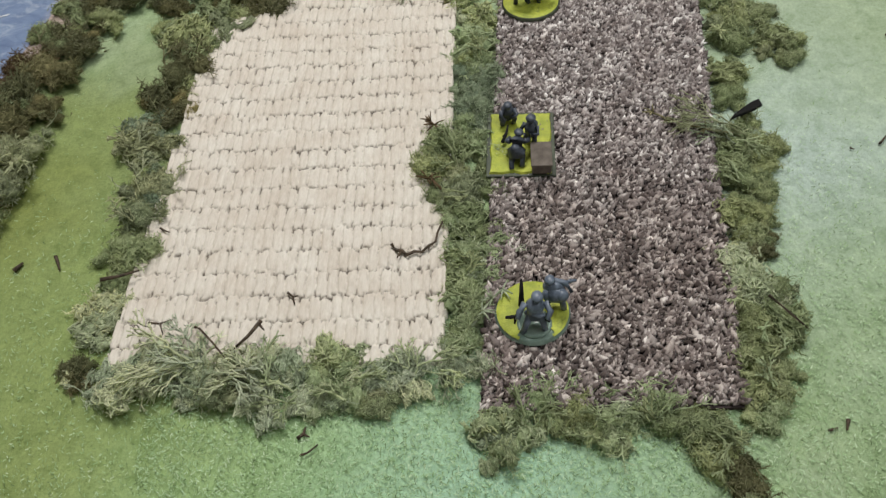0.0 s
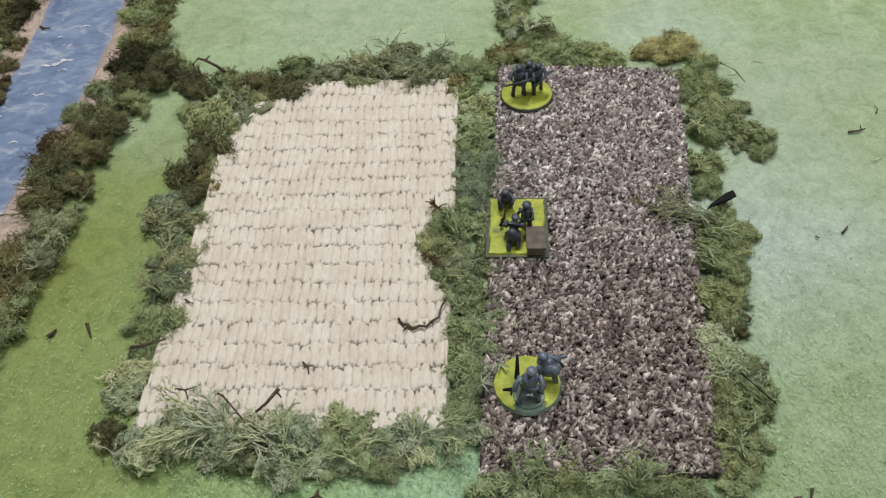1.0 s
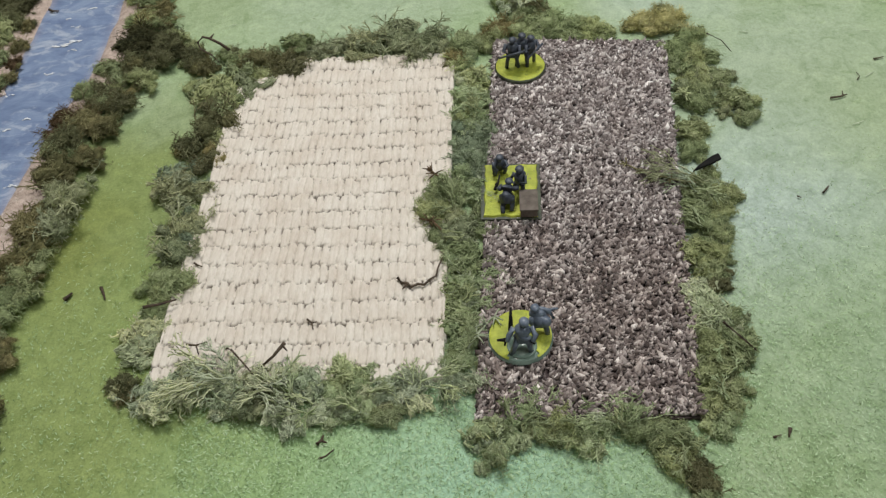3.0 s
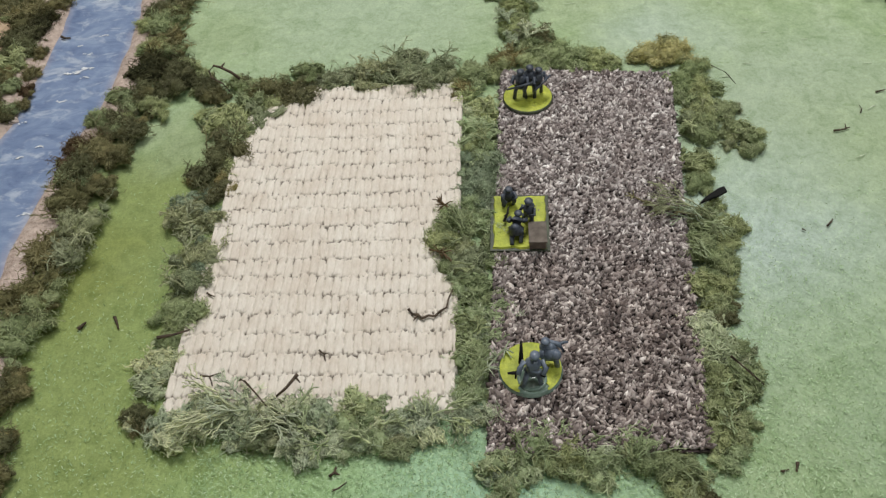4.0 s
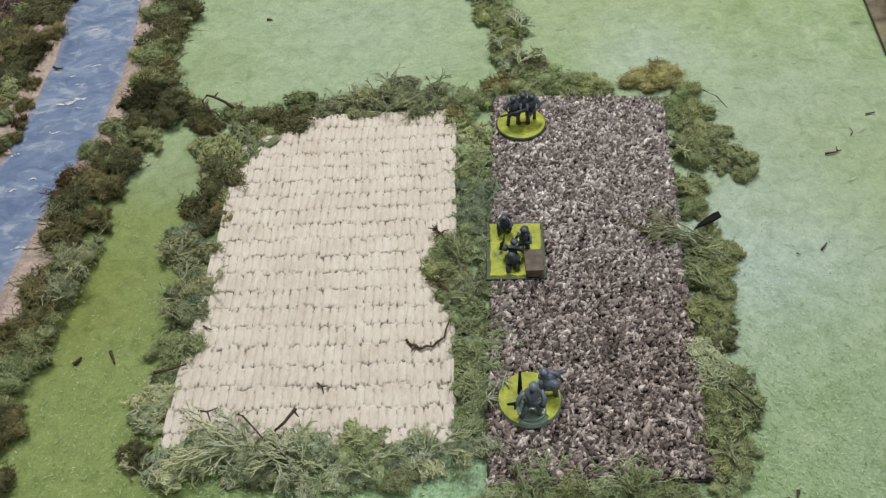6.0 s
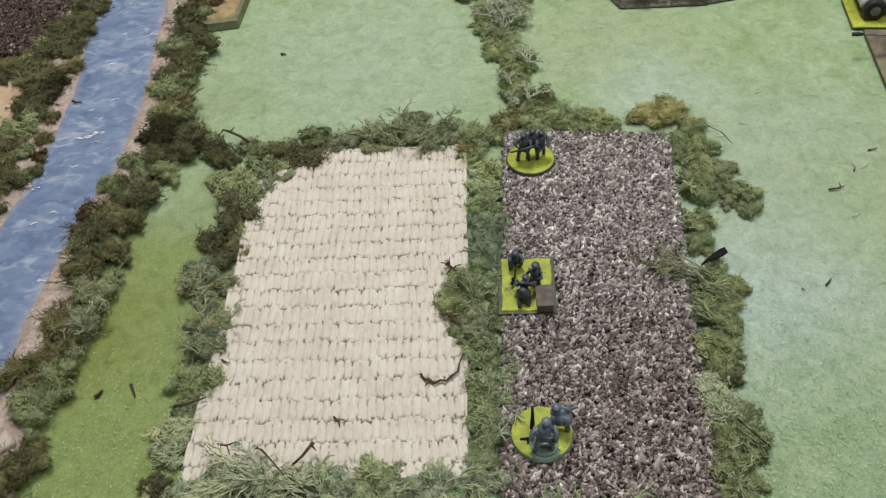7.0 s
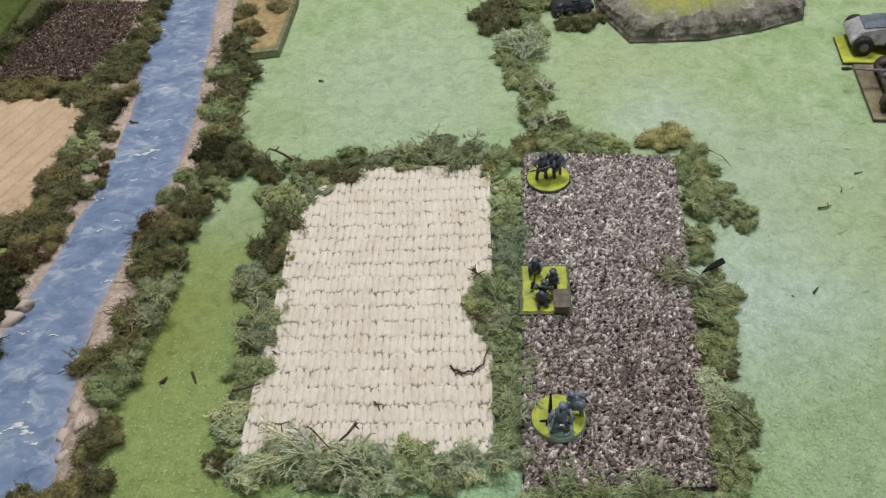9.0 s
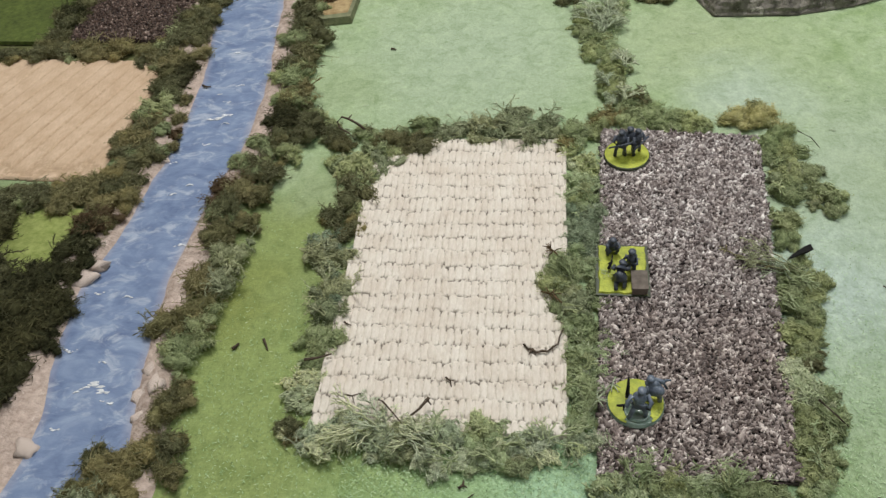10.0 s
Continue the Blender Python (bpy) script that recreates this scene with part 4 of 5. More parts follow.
    (-0.299, 0.208, 20.6, "K"), (-0.287, 0.172, 16.4, "K"), (-0.343, 0.313, 16.1, "K"),
]
FIELD_EDGE = [
    (-0.385, 0.498, 10.1, "D"), (-0.361, 0.495, 9.9, "D"), (-0.339, 0.495, 10.8, "D"), (-0.316, 0.495, 10.6, "U"), (-0.294, 0.495, 10.5, "U"),
    (-0.271, 0.487, 10.3, "U"), (-0.255, 0.476, 9.1, "D"), (-0.354, 0.519, 11.2, "D"), (-0.351, 0.544, 12.5, "D"), (-0.351, 0.499, 9.9, "D"),
]
FIELD_EAST = [
    (-0.236, 0.564, 11.2, "D"), (-0.236, 0.540, 10.9, "U"), (-0.233, 0.592, 10.5, "D"), (-0.240, 0.524, 9.7, "U"), (-0.231, 0.614, 10.7, "D"),
    (-0.328, 0.625, 9.6, "K"), (-0.332, 0.606, 9.5, "K"), (-0.339, 0.588, 9.9, "K"), (-0.346, 0.571, 9.8, "D"), (-0.354, 0.553, 10.7, "K"),
]
LANE = [
    (0.083, 0.396, 8.0, "D"), (0.077, 0.390, 6.5, "O"), (0.067, 0.404, 7.4, "P"), (0.070, 0.435, 7.6, "P"), (0.066, 0.449, 7.6, "P"), (0.065, 0.467, 7.6, "O"), (0.068, 0.420, 7.0, "O"), (0.066, 0.398, 7.6, "L"), (0.066, 0.412, 8.0, "P"), (0.069, 0.427, 8.6, "P"), (0.070, 0.442, 8.6, "S"),
    (0.078, 0.430, 5.0, "S"), (0.079, 0.444, 4.5, "G"), (0.061, 0.455, 8.8, "P"), (0.070, 0.460, 8.6, "S"), (0.058, 0.474, 8.6, "P"), (0.068, 0.480, 10.6, "L"), (0.060, 0.490, 8.6, "P"),
    (0.075, 0.493, 10.6, "S"), (0.070, 0.506, 11.2, "S"), (0.084, 0.513, 9.6, "S"), (0.065, 0.498, 9.0, "S"), (0.080, 0.503, 9.0, "L"),
]
COPSE = [
    (0.050, 0.533, 11.0, "D"), (0.050, 0.548, 13.0, "D"), (0.063, 0.545, 13.0, "D"), (0.077, 0.540, 12.0, "P"), (0.080, 0.556, 13.5, "P"), (0.062, 0.564, 14.0, "D"),
    (0.108, 0.524, 9.0, "D"), (0.120, 0.522, 8.6, "D"), (0.131, 0.530, 7.0, "D"), (0.100, 0.568, 13.0, "D"),
]

hedge_west = hedge("grey-green and dark lichen hedge along the cream field", WEST, 1)
hedge_north = hedge("dark and olive lichen hedge closing off the cream field", NORTH, 2)
hedge("sage and straw-coloured lichen hedge at the end of the carpet field", NORTH_B, 3)
hedge_middle = hedge("olive and sage lichen hedge between the two fields", MIDDLE, 4)
hedge_east = hedge("olive and pale lichen hedge along the carpet field", EAST, 5)
hedge_south = hedge("pale branching lichen hedge at the foot of the cream field", SOUTH, 6)
hedge_south_b = hedge("shaggy olive lichen hedge at the foot of the carpet field", SOUTH_B, 7)
hedge("dark brown-green lichen hedge on the sandy river bank", RIVER_EAST, 8, 0.003)
hedge("dark lichen clumps on the river bank", RIVER_SOUTH, 9, 0.003)
hedge("dark lichen hedge on the far river bank", RIVER_WEST, 10, 0.003)
hedge("very dark lichen hedge along the river meadow", RIVER_WEST_B, 11, 0.003)
hedge("dark lichen hedge between the tan and dark fields", FIELD_EDGE, 12, 0.002)
hedge("very dark lichen hedge round the dark carpet field", FIELD_EAST, 16, 0.002)
hedge_lane = hedge("sparse pale lichen hedge leading away over the mat", LANE, 13)
hedge("dark bushy lichen copse beside the stone hill", COPSE, 14)


def frond(x, y, aim, length, z, tone, owner, seed, thick=0.00036, stems=6):
    """A flat fan of pale forking lichen strands that lies over a hedge."""
    rng = random.Random(seed)
    pieces = []

    def grow(p, a, rise, ln, rad, level):
        q = p + Vector((math.cos(a) * math.cos(rise), math.sin(a) * math.cos(rise), math.sin(rise))) * ln
        q.z = max(q.z, 0.0015)
        mid = (p + q) / 2 + Vector((rng.gauss(0, 1), rng.gauss(0, 1), rng.uniform(0, 1))) * ln * 0.15
        pieces.append(tube((p, mid, q), (rad, rad * 0.92, rad * 0.8), 4, False))
        if level:
            for side in rng.sample((-1, -0.25, 0.5, 1), rng.choice((2, 2, 3))):
                grow(q, a + side * rng.uniform(0.25, 0.6), rise - rng.uniform(-0.1, 0.28), ln * rng.uniform(0.6, 0.9), rad * 0.85, level - 1)

    for _ in range(stems):
        grow(Vector((x + rng.gauss(0, 0.0012), y + rng.gauss(0, 0.0012), z * rng.uniform(0.55, 1.1))), aim + rng.gauss(0, 0.38), rng.uniform(-0.05, 0.4), length * rng.uniform(0.2, 0.34), thick * rng.uniform(0.8, 1.25), 4 if stems > 4 else 3)
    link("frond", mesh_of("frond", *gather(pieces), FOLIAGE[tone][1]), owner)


SOUTH_FRONDS = [
    (-0.074, 0.152, -2.91, 32.9), (-0.070, 0.153, 2.59, 23.9), (-0.058, 0.146, -0.49, 22.7), (-0.051, 0.141, 2.42, 23.3),
    (-0.046, 0.142, 1.87, 20.5), (-0.037, 0.136, 2.94, 20.9), (-0.020, 0.134, 2.23, 15.0), (-0.015, 0.141, 0.43, 17.1),
    (0.002, 0.143, 2.24, 17.6), (0.007, 0.142, 0.11, 23.5), (0.013, 0.140, -0.38, 13.6), (-0.024, 0.148, 2.16, 13.2),
]
SOUTH_B_FRONDS = [
    (0.038, 0.121, 1.74, 20.0), (0.044, 0.124, 0.84, 16.4), (0.060, 0.115, 2.33, 13.2), (0.070, 0.120, -2.81, 11.8),
    (0.077, 0.117, 2.08, 13.2), (0.079, 0.119, 0.62, 13.5), (0.029, 0.118, 2.17, 11.4), (0.032, 0.116, -2.00, 10.9),
    (0.096, 0.111, -0.54, 10.7), (0.098, 0.104, -1.93, 11.9),
]
EAST_FRONDS = [
    (0.119, 0.158, -3.11, 10.0), (0.122, 0.145, -2.59, 10.5),
    (0.122, 0.137, 0.70, 12.2), (0.118, 0.126, 2.14, 10.6), (0.131, 0.211, 1.69, 15.7), (0.134, 0.231, -0.02, 18.5),
    (0.146, 0.293, 2.08, 14.0),
]
MIDDLE_FRONDS = [
    (0.022, 0.234, -2.88, 13.9), (0.025, 0.237, 1.98, 23.5), (0.026, 0.217, -2.89, 13.5), (0.027, 0.197, 2.08, 13.5),
    (0.025, 0.180, 0.86, 12.3), (0.023, 0.166, 1.93, 14.0), (0.023, 0.155, 0.82, 14.9), (0.040, 0.299, 2.14, 14.6),
    (0.041, 0.326, 0.97, 18.9),
]
NORTH_FRONDS = [
    (-0.004, 0.367, 2.13, 20.0), (0.009, 0.360, -2.90, 13.5), (-0.017, 0.367, -2.78, 10.6), (0.022, 0.366, 0.85, 15.9),
]
WEST_FRONDS = [
    (-0.114, 0.262, 2.23, 18.8), (-0.108, 0.243, 1.33, 20.1), (-0.109, 0.265, 1.26, 17.8), (-0.107, 0.219, 2.36, 18.6),
]
LANE_FRONDS = [
    (0.066, 0.470, 1.64, 26.0), (0.068, 0.478, 1.45, 32.0), (0.066, 0.486, 1.80, 22.0), (0.072, 0.474, 1.2, 26.0),
    (0.072, 0.388, 1.2, 18.0), (0.064, 0.405, 1.9, 16.0), (0.077, 0.425, 1.35, 22.0), (0.074, 0.492, 1.2, 24.0),
]
for owner, fronds, tone in ((hedge_lane, LANE_FRONDS, "L"), (hedge_south, SOUTH_FRONDS[:4], "L"), (hedge_south, SOUTH_FRONDS[4:], "S"), (hedge_south_b, SOUTH_B_FRONDS, "O"), (hedge_east, EAST_FRONDS, "S"),
                           (hedge_middle, MIDDLE_FRONDS, "O"), (hedge_north, NORTH_FRONDS, "G"), (hedge_west, WEST_FRONDS, "G")):
    for i, (fx, fy, aim, span) in enumerate(fronds):
        frond(fx, fy, aim, span / (1150 if tone == "L" else 1250), 0.0095, tone, owner, i + len(fronds) * 31, 0.00044 if tone == "L" else 0.00038, 5 if tone == "L" else 3)


frond(0.1385, 0.2365, 2.75, 0.033, 0.008, "G", hedge_east, 77, 0.00032, 5)
frond(0.1345, 0.2335, 2.2, 0.022, 0.008, "L", hedge_east, 78, 0.0003, 4)



# ---- twigs and crumbs ----
def twig(points, radius, label, category="twig", material=None, fork=None):
    rad = [radius * (1 - 0.55 * i / max(1, len(points) - 1)) for i in range(len(points))]
    pieces = [tube(points, rad, 6)]
    if fork:
        pieces.append(tube(fork, [radius * 0.7] + [radius * 0.35] * (len(fork) - 1), 5))
    return tagged(link("twig", mesh_of("twig", *gather(pieces), material or M_TWIG)), label, category)


twig([(-0.0035, 0.1985, 0.0048), (-0.0018, 0.1958, 0.0042), (0.0004, 0.1952, 0.0046), (0.0022, 0.1932, 0.0043), (0.0052, 0.1941, 0.0048), (0.0078, 0.1937, 0.0044), (0.0105, 0.1962, 0.0047), (0.0132, 0.1975, 0.005), (0.0142, 0.2015, 0.0053), (0.0165, 0.2065, 0.006)], 0.0008,
     "curved dark root twig lying on the cream field", fork=[(0.0, 0.1945, 0.0045), (-0.0015, 0.192, 0.0048)])
twig([(-0.0423, 0.181, 0.0042), (-0.0401, 0.1786, 0.0044), (-0.0395, 0.1755, 0.0041)], 0.0005, "tiny dark twig on the cream field", fork=[(-0.0401, 0.1786, 0.0044), (-0.038, 0.179, 0.0046)])
twig([(-0.0955, 0.218, 0.0042), (-0.0936, 0.2164, 0.0043), (-0.0915, 0.2155, 0.004)], 0.0005, "tiny dark twig on the cream field")
twig([(-0.0735, 0.1665, 0.009), (-0.0716, 0.1655, 0.009), (-0.066, 0.159, 0.008), (-0.058, 0.149, 0.006)], 0.0006, "dark bare twig poking out of the pale hedge")
twig([(-0.0495, 0.166, 0.010), (-0.0545, 0.161, 0.008), (-0.061, 0.1575, 0.005)], 0.0008, "dark bare twig poking out of the pale hedge", fork=[(-0.0505, 0.165, 0.0095), (-0.0485, 0.1625, 0.009)])
twig([(-0.0905, 0.170, 0.009), (-0.086, 0.1685, 0.010), (-0.082, 0.1705, 0.009)], 0.0005, "brown root twig at the foot of the cream field", fork=[(-0.086, 0.1685, 0.010), (-0.085, 0.165, 0.008)])
twig([(-0.0965, 0.3745, 0.007), (-0.101, 0.377, 0.010), (-0.107, 0.380, 0.012), (-0.1115, 0.3825, 0.012), (-0.1145, 0.380, 0.010), (-0.113, 0.3765, 0.008), (-0.107, 0.374, 0.005), (-0.103, 0.369, 0.003)], 0.0009, "dark looped twig in the hedge gap", fork=[(-0.107, 0.380, 0.012), (-0.105, 0.3835, 0.0125)])
twig([(-0.112, 0.1905, 0.010), (-0.106, 0.1925, 0.0085), (-0.0995, 0.196, 0.0065)], 0.0008, "dark bare twig poking out of the hedge")
twig([(0.219, 0.2935, 0.0008), (0.2241, 0.2938, 0.0009), (0.228, 0.2952, 0.0007)], 0.0006, "dark twig crumb on the mat", fork=[(0.2255, 0.2942, 0.0009), (0.226, 0.2972, 0.0015)])
twig([(0.1925, 0.2295, 0.0006), (0.1945, 0.2313, 0.0008), (0.1965, 0.2335, 0.0005)], 0.0006, "dark twig crumb on the mat")
twig([(0.2375, 0.306, 0.0005), (0.2395, 0.3085, 0.0006), (0.2392, 0.312, 0.0005)], 0.0003, "fine curved fibre on the mat")
twig([(0.252, 0.3215, 0.0005), (0.2575, 0.3225, 0.0005)], 0.0005, "dark twig crumb on the mat")
twig([(0.1395, 0.1145, 0.0006), (0.1388, 0.113, 0.0008), (0.138, 0.111, 0.0005)], 0.0008, "dark crumb on the mat")
twig([(0.1325, 0.1115, 0.0005), (0.1355, 0.1122, 0.0006)], 0.0006, "dark crumb on the mat")
twig([(0.1805, 0.229, 0.0005), (0.182, 0.2278, 0.0005)], 0.0004, "dark crumb on the mat")
twig([(-0.1535, 0.206, 0.0008), (-0.1519, 0.2077, 0.001), (-0.1508, 0.2098, 0.0006)], 0.0011, "dark moss crumb on the mat")
twig([(-0.138, 0.2115, 0.0006), (-0.1362, 0.208, 0.0008), (-0.1348, 0.2045, 0.0005)], 0.0008, "dark brown leaf crumb on the mat")
twig([(-0.0355, 0.1185, 0.0006), (-0.033, 0.119, 0.0009), (-0.0295, 0.1215, 0.0012)], 0.0005, "thin dark twig on the mat")
twig([(-0.0365, 0.1245, 0.0006), (-0.0345, 0.1255, 0.0015), (-0.034, 0.128, 0.0008)], 0.0008, "dark moss crumb on the mat", fork=[(-0.0345, 0.1255, 0.0015), (-0.0325, 0.1245, 0.001)])
twig([(-0.0855, 0.4765, 0.0005), (-0.0838, 0.4762, 0.0008), (-0.082, 0.4755, 0.0005)], 0.0009, "dark crumb on the mat")
twig([(0.1245, 0.1565, 0.0115), (0.130, 0.1502, 0.0095), (0.1355, 0.1455, 0.006)], 0.0006, "dark bare twig poking out of the hedge")
twig([(0.169, 0.347, 0.008), (0.1755, 0.341, 0.007), (0.179, 0.333, 0.005)], 0.0004, "thin bare twig poking out of the hedge")
twig([(-0.2195, 0.441, 0.0035), (-0.217, 0.4395, 0.003), (-0.2135, 0.44, 0.0025)], 0.0009, "dark twig lying at the water's edge")
twig([(-0.1905, 0.3355, 0.002), (-0.189, 0.337, 0.003), (-0.1865, 0.3385, 0.0035)], 0.001, "dark twig lying at the water's edge")


def black_clip():
    """A folded scrap of black plastic, caught in the hedge."""
    bm = slab([(-0.0080, -0.0034), (-0.0050, -0.0008), (-0.001, 0.0014), (0.0035, 0.0034), (0.0068, 0.0040), (0.0072, 0.0004), (0.0035, -0.0008), (-0.002, -0.0018)], 0, 0.0014, 0.0004)
    bmesh.ops.bevel(bm, geom=bm.edges[:], offset=0.0003, segments=1, affect="EDGES")
    ob = part("plastic_scrap", bm, M_BLACK, None, "small black folded plastic scrap in the hedge gap")
    ob.matrix_basis = pose(0.1435, 0.2490, 0.0065, 8, -6, 4)
    tagged(ob, category="scrap")
    pin = tube([(0.1435, 0.2505, 0.0004), (0.1435, 0.2507, 0.0068)], [0.0008, 0.0006], 5)
    link("stem", mesh_of("stem", *pin, M_TWIG), ob, "dark twig stem").matrix_parent_inverse = ob.matrix_basis.inverted()


black_clip()


def stray_sprig(points, tone, label, seed):
    rng = random.Random(seed)
    pieces = [tube(points, [0.0005, 0.00045, 0.0004, 0.0003][:len(points)], 5)]
    for p in points[1:]:
        for _ in range(5):
            d = Vector((rng.gauss(0, 1), rng.gauss(0, 1), abs(rng.gauss(0, 0.5)))).normalized() * 0.005
            pieces.append(tube([p, Vector(p) + d * 0.5, Vector(p) + d + Vector((0, 0, -0.001))], [0.0004, 0.00035, 0.0002], 4))
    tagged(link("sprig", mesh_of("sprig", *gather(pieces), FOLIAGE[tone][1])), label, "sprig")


stray_sprig([(0.135, 0.237, 0.007), (0.125, 0.241, 0.0065), (0.115, 0.247, 0.006), (0.107, 0.254, 0.0055)], "T", "dry brown lichen sprig lying over the carpet field", 2)
stray_sprig([(0.024, 0.157, 0.008), (0.028, 0.162, 0.009), (0.032, 0.167, 0.009), (0.036, 0.171, 0.008)], "L", "pale forked lichen sprig beside the round base", 3)
stray_sprig([(0.021, 0.252, 0.007), (0.016, 0.259, 0.006), (0.0145, 0.262, 0.0055)], "B", "brown moss sprig at the edge of the cream field", 5)
stray_sprig([(0.017, 0.222, 0.007), (0.0135, 0.2285, 0.006), (0.0115, 0.2295, 0.0055)], "B", "brown moss sprig at the edge of the cream field", 6)


# ---- gaming pieces ----
def limb(points, radii, sides=8):
    return tube(points, radii, sides)


def ball(x, y, z, rx, ry, rz):
    bm = bmesh.new()
    bmesh.ops.create_icosphere(bm, subdivisions=2, radius=1)
    v = [Vector((p.co.x * rx + x, p.co.y * ry + y, p.co.z * rz + z)) for p in bm.verts]
    f = [tuple(q.index for q in face.verts) for face in bm.faces]
    bm.free()
    return v, f


def figurine(at, stance, material, label, scale=1.0):
    """A plain, featureless cast game piece in one mesh."""
    if stance == "upright":
        pieces = [limb([(-0.0034, -0.001, 0), (-0.003, -0.0004, 0.005), (-0.0014, 0, 0.0105)], [0.0012, 0.0011, 0.0016]),
                  limb([(0.0034, 0.001, 0), (0.0028, 0.0004, 0.005), (0.0014, 0, 0.0105)], [0.0012, 0.0011, 0.0016]),
                  limb([(0, 0, 0.0085), (0, 0.0002, 0.0125), (0, 0.0004, 0.0158), (0, 0.0006, 0.0175)], [0.0028, 0.003, 0.0037, 0.0018], 10),
                  limb([(-0.0036, 0, 0.0162), (-0.005, -0.0016, 0.0125), (-0.0016, -0.0044, 0.0118)], [0.0014, 0.0012, 0.0009]),
                  limb([(0.0036, 0, 0.0162), (0.005, -0.001, 0.0125), (0.0022, -0.0044, 0.0128)], [0.0014, 0.0012, 0.0009]),
                  limb([(-0.0072, -0.0056, 0.0098), (0.0066, -0.0034, 0.0145)], [0.0006, 0.0007], 6),
                  ball(0, 0.0032, 0.0128, 0.0022, 0.0014, 0.003), ball(0.0022, 0.0016, 0.0092, 0.0014, 0.0014, 0.0016),
                  ball(0, -0.0002, 0.0192, 0.0016, 0.0017, 0.002), ball(0, 0, 0.02, 0.0024, 0.0026, 0.0014)]
    elif stance == "lunging":
        pieces = [limb([(-0.0042, -0.003, 0), (-0.0032, -0.0026, 0.004), (-0.0012, 0.0003, 0.0075)], [0.0012, 0.0012, 0.0017]),
                  limb([(0.0036, -0.002, 0), (0.0032, -0.0026, 0.0042), (0.0012, 0.0003, 0.0075)], [0.0012, 0.0012, 0.0017]),
                  limb([(0, 0, 0.006), (0, 0.0004, 0.009), (0.0003, 0.001, 0.0118), (0.0005, 0.0016, 0.0136)], [0.0031, 0.0027, 0.0036, 0.0018], 10),
                  limb([(-0.0034, 0.0012, 0.0124), (-0.0054, -0.001, 0.0102), (-0.0062, -0.0036, 0.0092)], [0.0014, 0.0012, 0.0009]),
                  limb([(0.0036, 0.0012, 0.0124), (0.0055, -0.001, 0.0100), (0.0042, -0.0036, 0.0086)], [0.0014, 0.0012, 0.0009]),
                  limb([(-0.0012, -0.0018, 0.0098), (0.0016, -0.0024, 0.0088), (0.0034, -0.0022, 0.0098)], [0.0007, 0.0009, 0.0006]),
                  ball(0.0008, 0.0032, 0.0105, 0.0022, 0.0012, 0.0024), ball(-0.0026, 0.001, 0.0066, 0.0012, 0.0012, 0.0014),
                  ball(0.0008, 0.001, 0.0152, 0.0016, 0.0018, 0.0019), ball(0.0008, 0.0012, 0.0162, 0.0022, 0.0025, 0.0014)]
    elif stance == "loaded":
        pieces = [limb([(-0.003, 0.001, 0), (-0.0026, -0.0008, 0.0045), (-0.0012, 0, 0.007)], [0.0013, 0.0013, 0.0018]),
                  limb([(0.0036, -0.001, 0), (0.003, -0.001, 0.004), (0.0012, 0, 0.007)], [0.0013, 0.0013, 0.0018]),
                  ball(0, 0, 0.0085, 0.0046, 0.0036, 0.0042), ball(-0.0008, 0.0014, 0.0112, 0.0042, 0.0028, 0.003),
                  ball(0.0026, -0.0016, 0.0094, 0.0026, 0.0024, 0.0028), ball(-0.0034, -0.0008, 0.0088, 0.0017, 0.002, 0.003),
                  limb([(-0.004, 0.0016, 0.0128), (-0.001, 0.0026, 0.0134), (0.004, 0.002, 0.0124), (0.0062, 0.0002, 0.0095)], [0.0011, 0.0013, 0.0013, 0.0009]),
                  limb([(0.003, 0.002, 0.0122), (0.0058, 0.003, 0.0128), (0.0078, 0.0034, 0.0126)], [0.0009, 0.0007, 0.0005]),
                  ball(-0.0022, 0.0012, 0.0146, 0.0016, 0.0017, 0.0017), ball(-0.0022, 0.0014, 0.0154, 0.0021, 0.0023, 0.0013)]
    elif stance == "hunched":
        pieces = [limb([(-0.0028, 0.002, 0.0006), (-0.0034, -0.0022, 0.0014), (-0.0016, 0.0006, 0.0045)], [0.0012, 0.0014, 0.0018]),
                  limb([(0.0028, -0.0012, 0), (0.0032, -0.0028, 0.004), (0.0015, 0.001, 0.005)], [0.0012, 0.0014, 0.0018]),
                  limb([(0, 0.001, 0.0025), (0, 0.001, 0.006), (0, 0, 0.009), (0, -0.0006, 0.0104)], [0.0028, 0.003, 0.0034, 0.0016], 10),
                  limb([(-0.0032, -0.0004, 0.0094), (-0.0042, -0.003, 0.007), (-0.0018, -0.0048, 0.0062)], [0.0013, 0.0011, 0.0009]),
                  limb([(0.0032, -0.0004, 0.0094), (0.0042, -0.003, 0.007), (0.0018, -0.0048, 0.0066)], [0.0013, 0.0011, 0.0009]),
                  ball(0, 0.0034, 0.0072, 0.0021, 0.0013, 0.0024), ball(-0.0026, 0.0022, 0.005, 0.0012, 0.0013, 0.0015),
                  ball(0, -0.0012, 0.012, 0.0016, 0.0017, 0.0018), ball(0, -0.001, 0.0129, 0.0024, 0.0026, 0.0014)]
    elif stance == "leaning":
        pieces = [limb([(-0.0022, -0.0075, 0.0006), (-0.0024, -0.0048, 0.0016), (-0.0016, -0.001, 0.005)], [0.0011, 0.0013, 0.002]),
                  limb([(0.0026, -0.0058, 0.0004), (0.003, -0.0024, 0.0044), (0.0014, -0.001, 0.0052)], [0.0011, 0.0014, 0.002]),
                  limb([(0, -0.0026, 0.0035), (0, -0.0004, 0.0066), (0.0006, 0.0026, 0.0096), (0.001, 0.0042, 0.0106)], [0.0038, 0.0045, 0.004, 0.0018], 10),
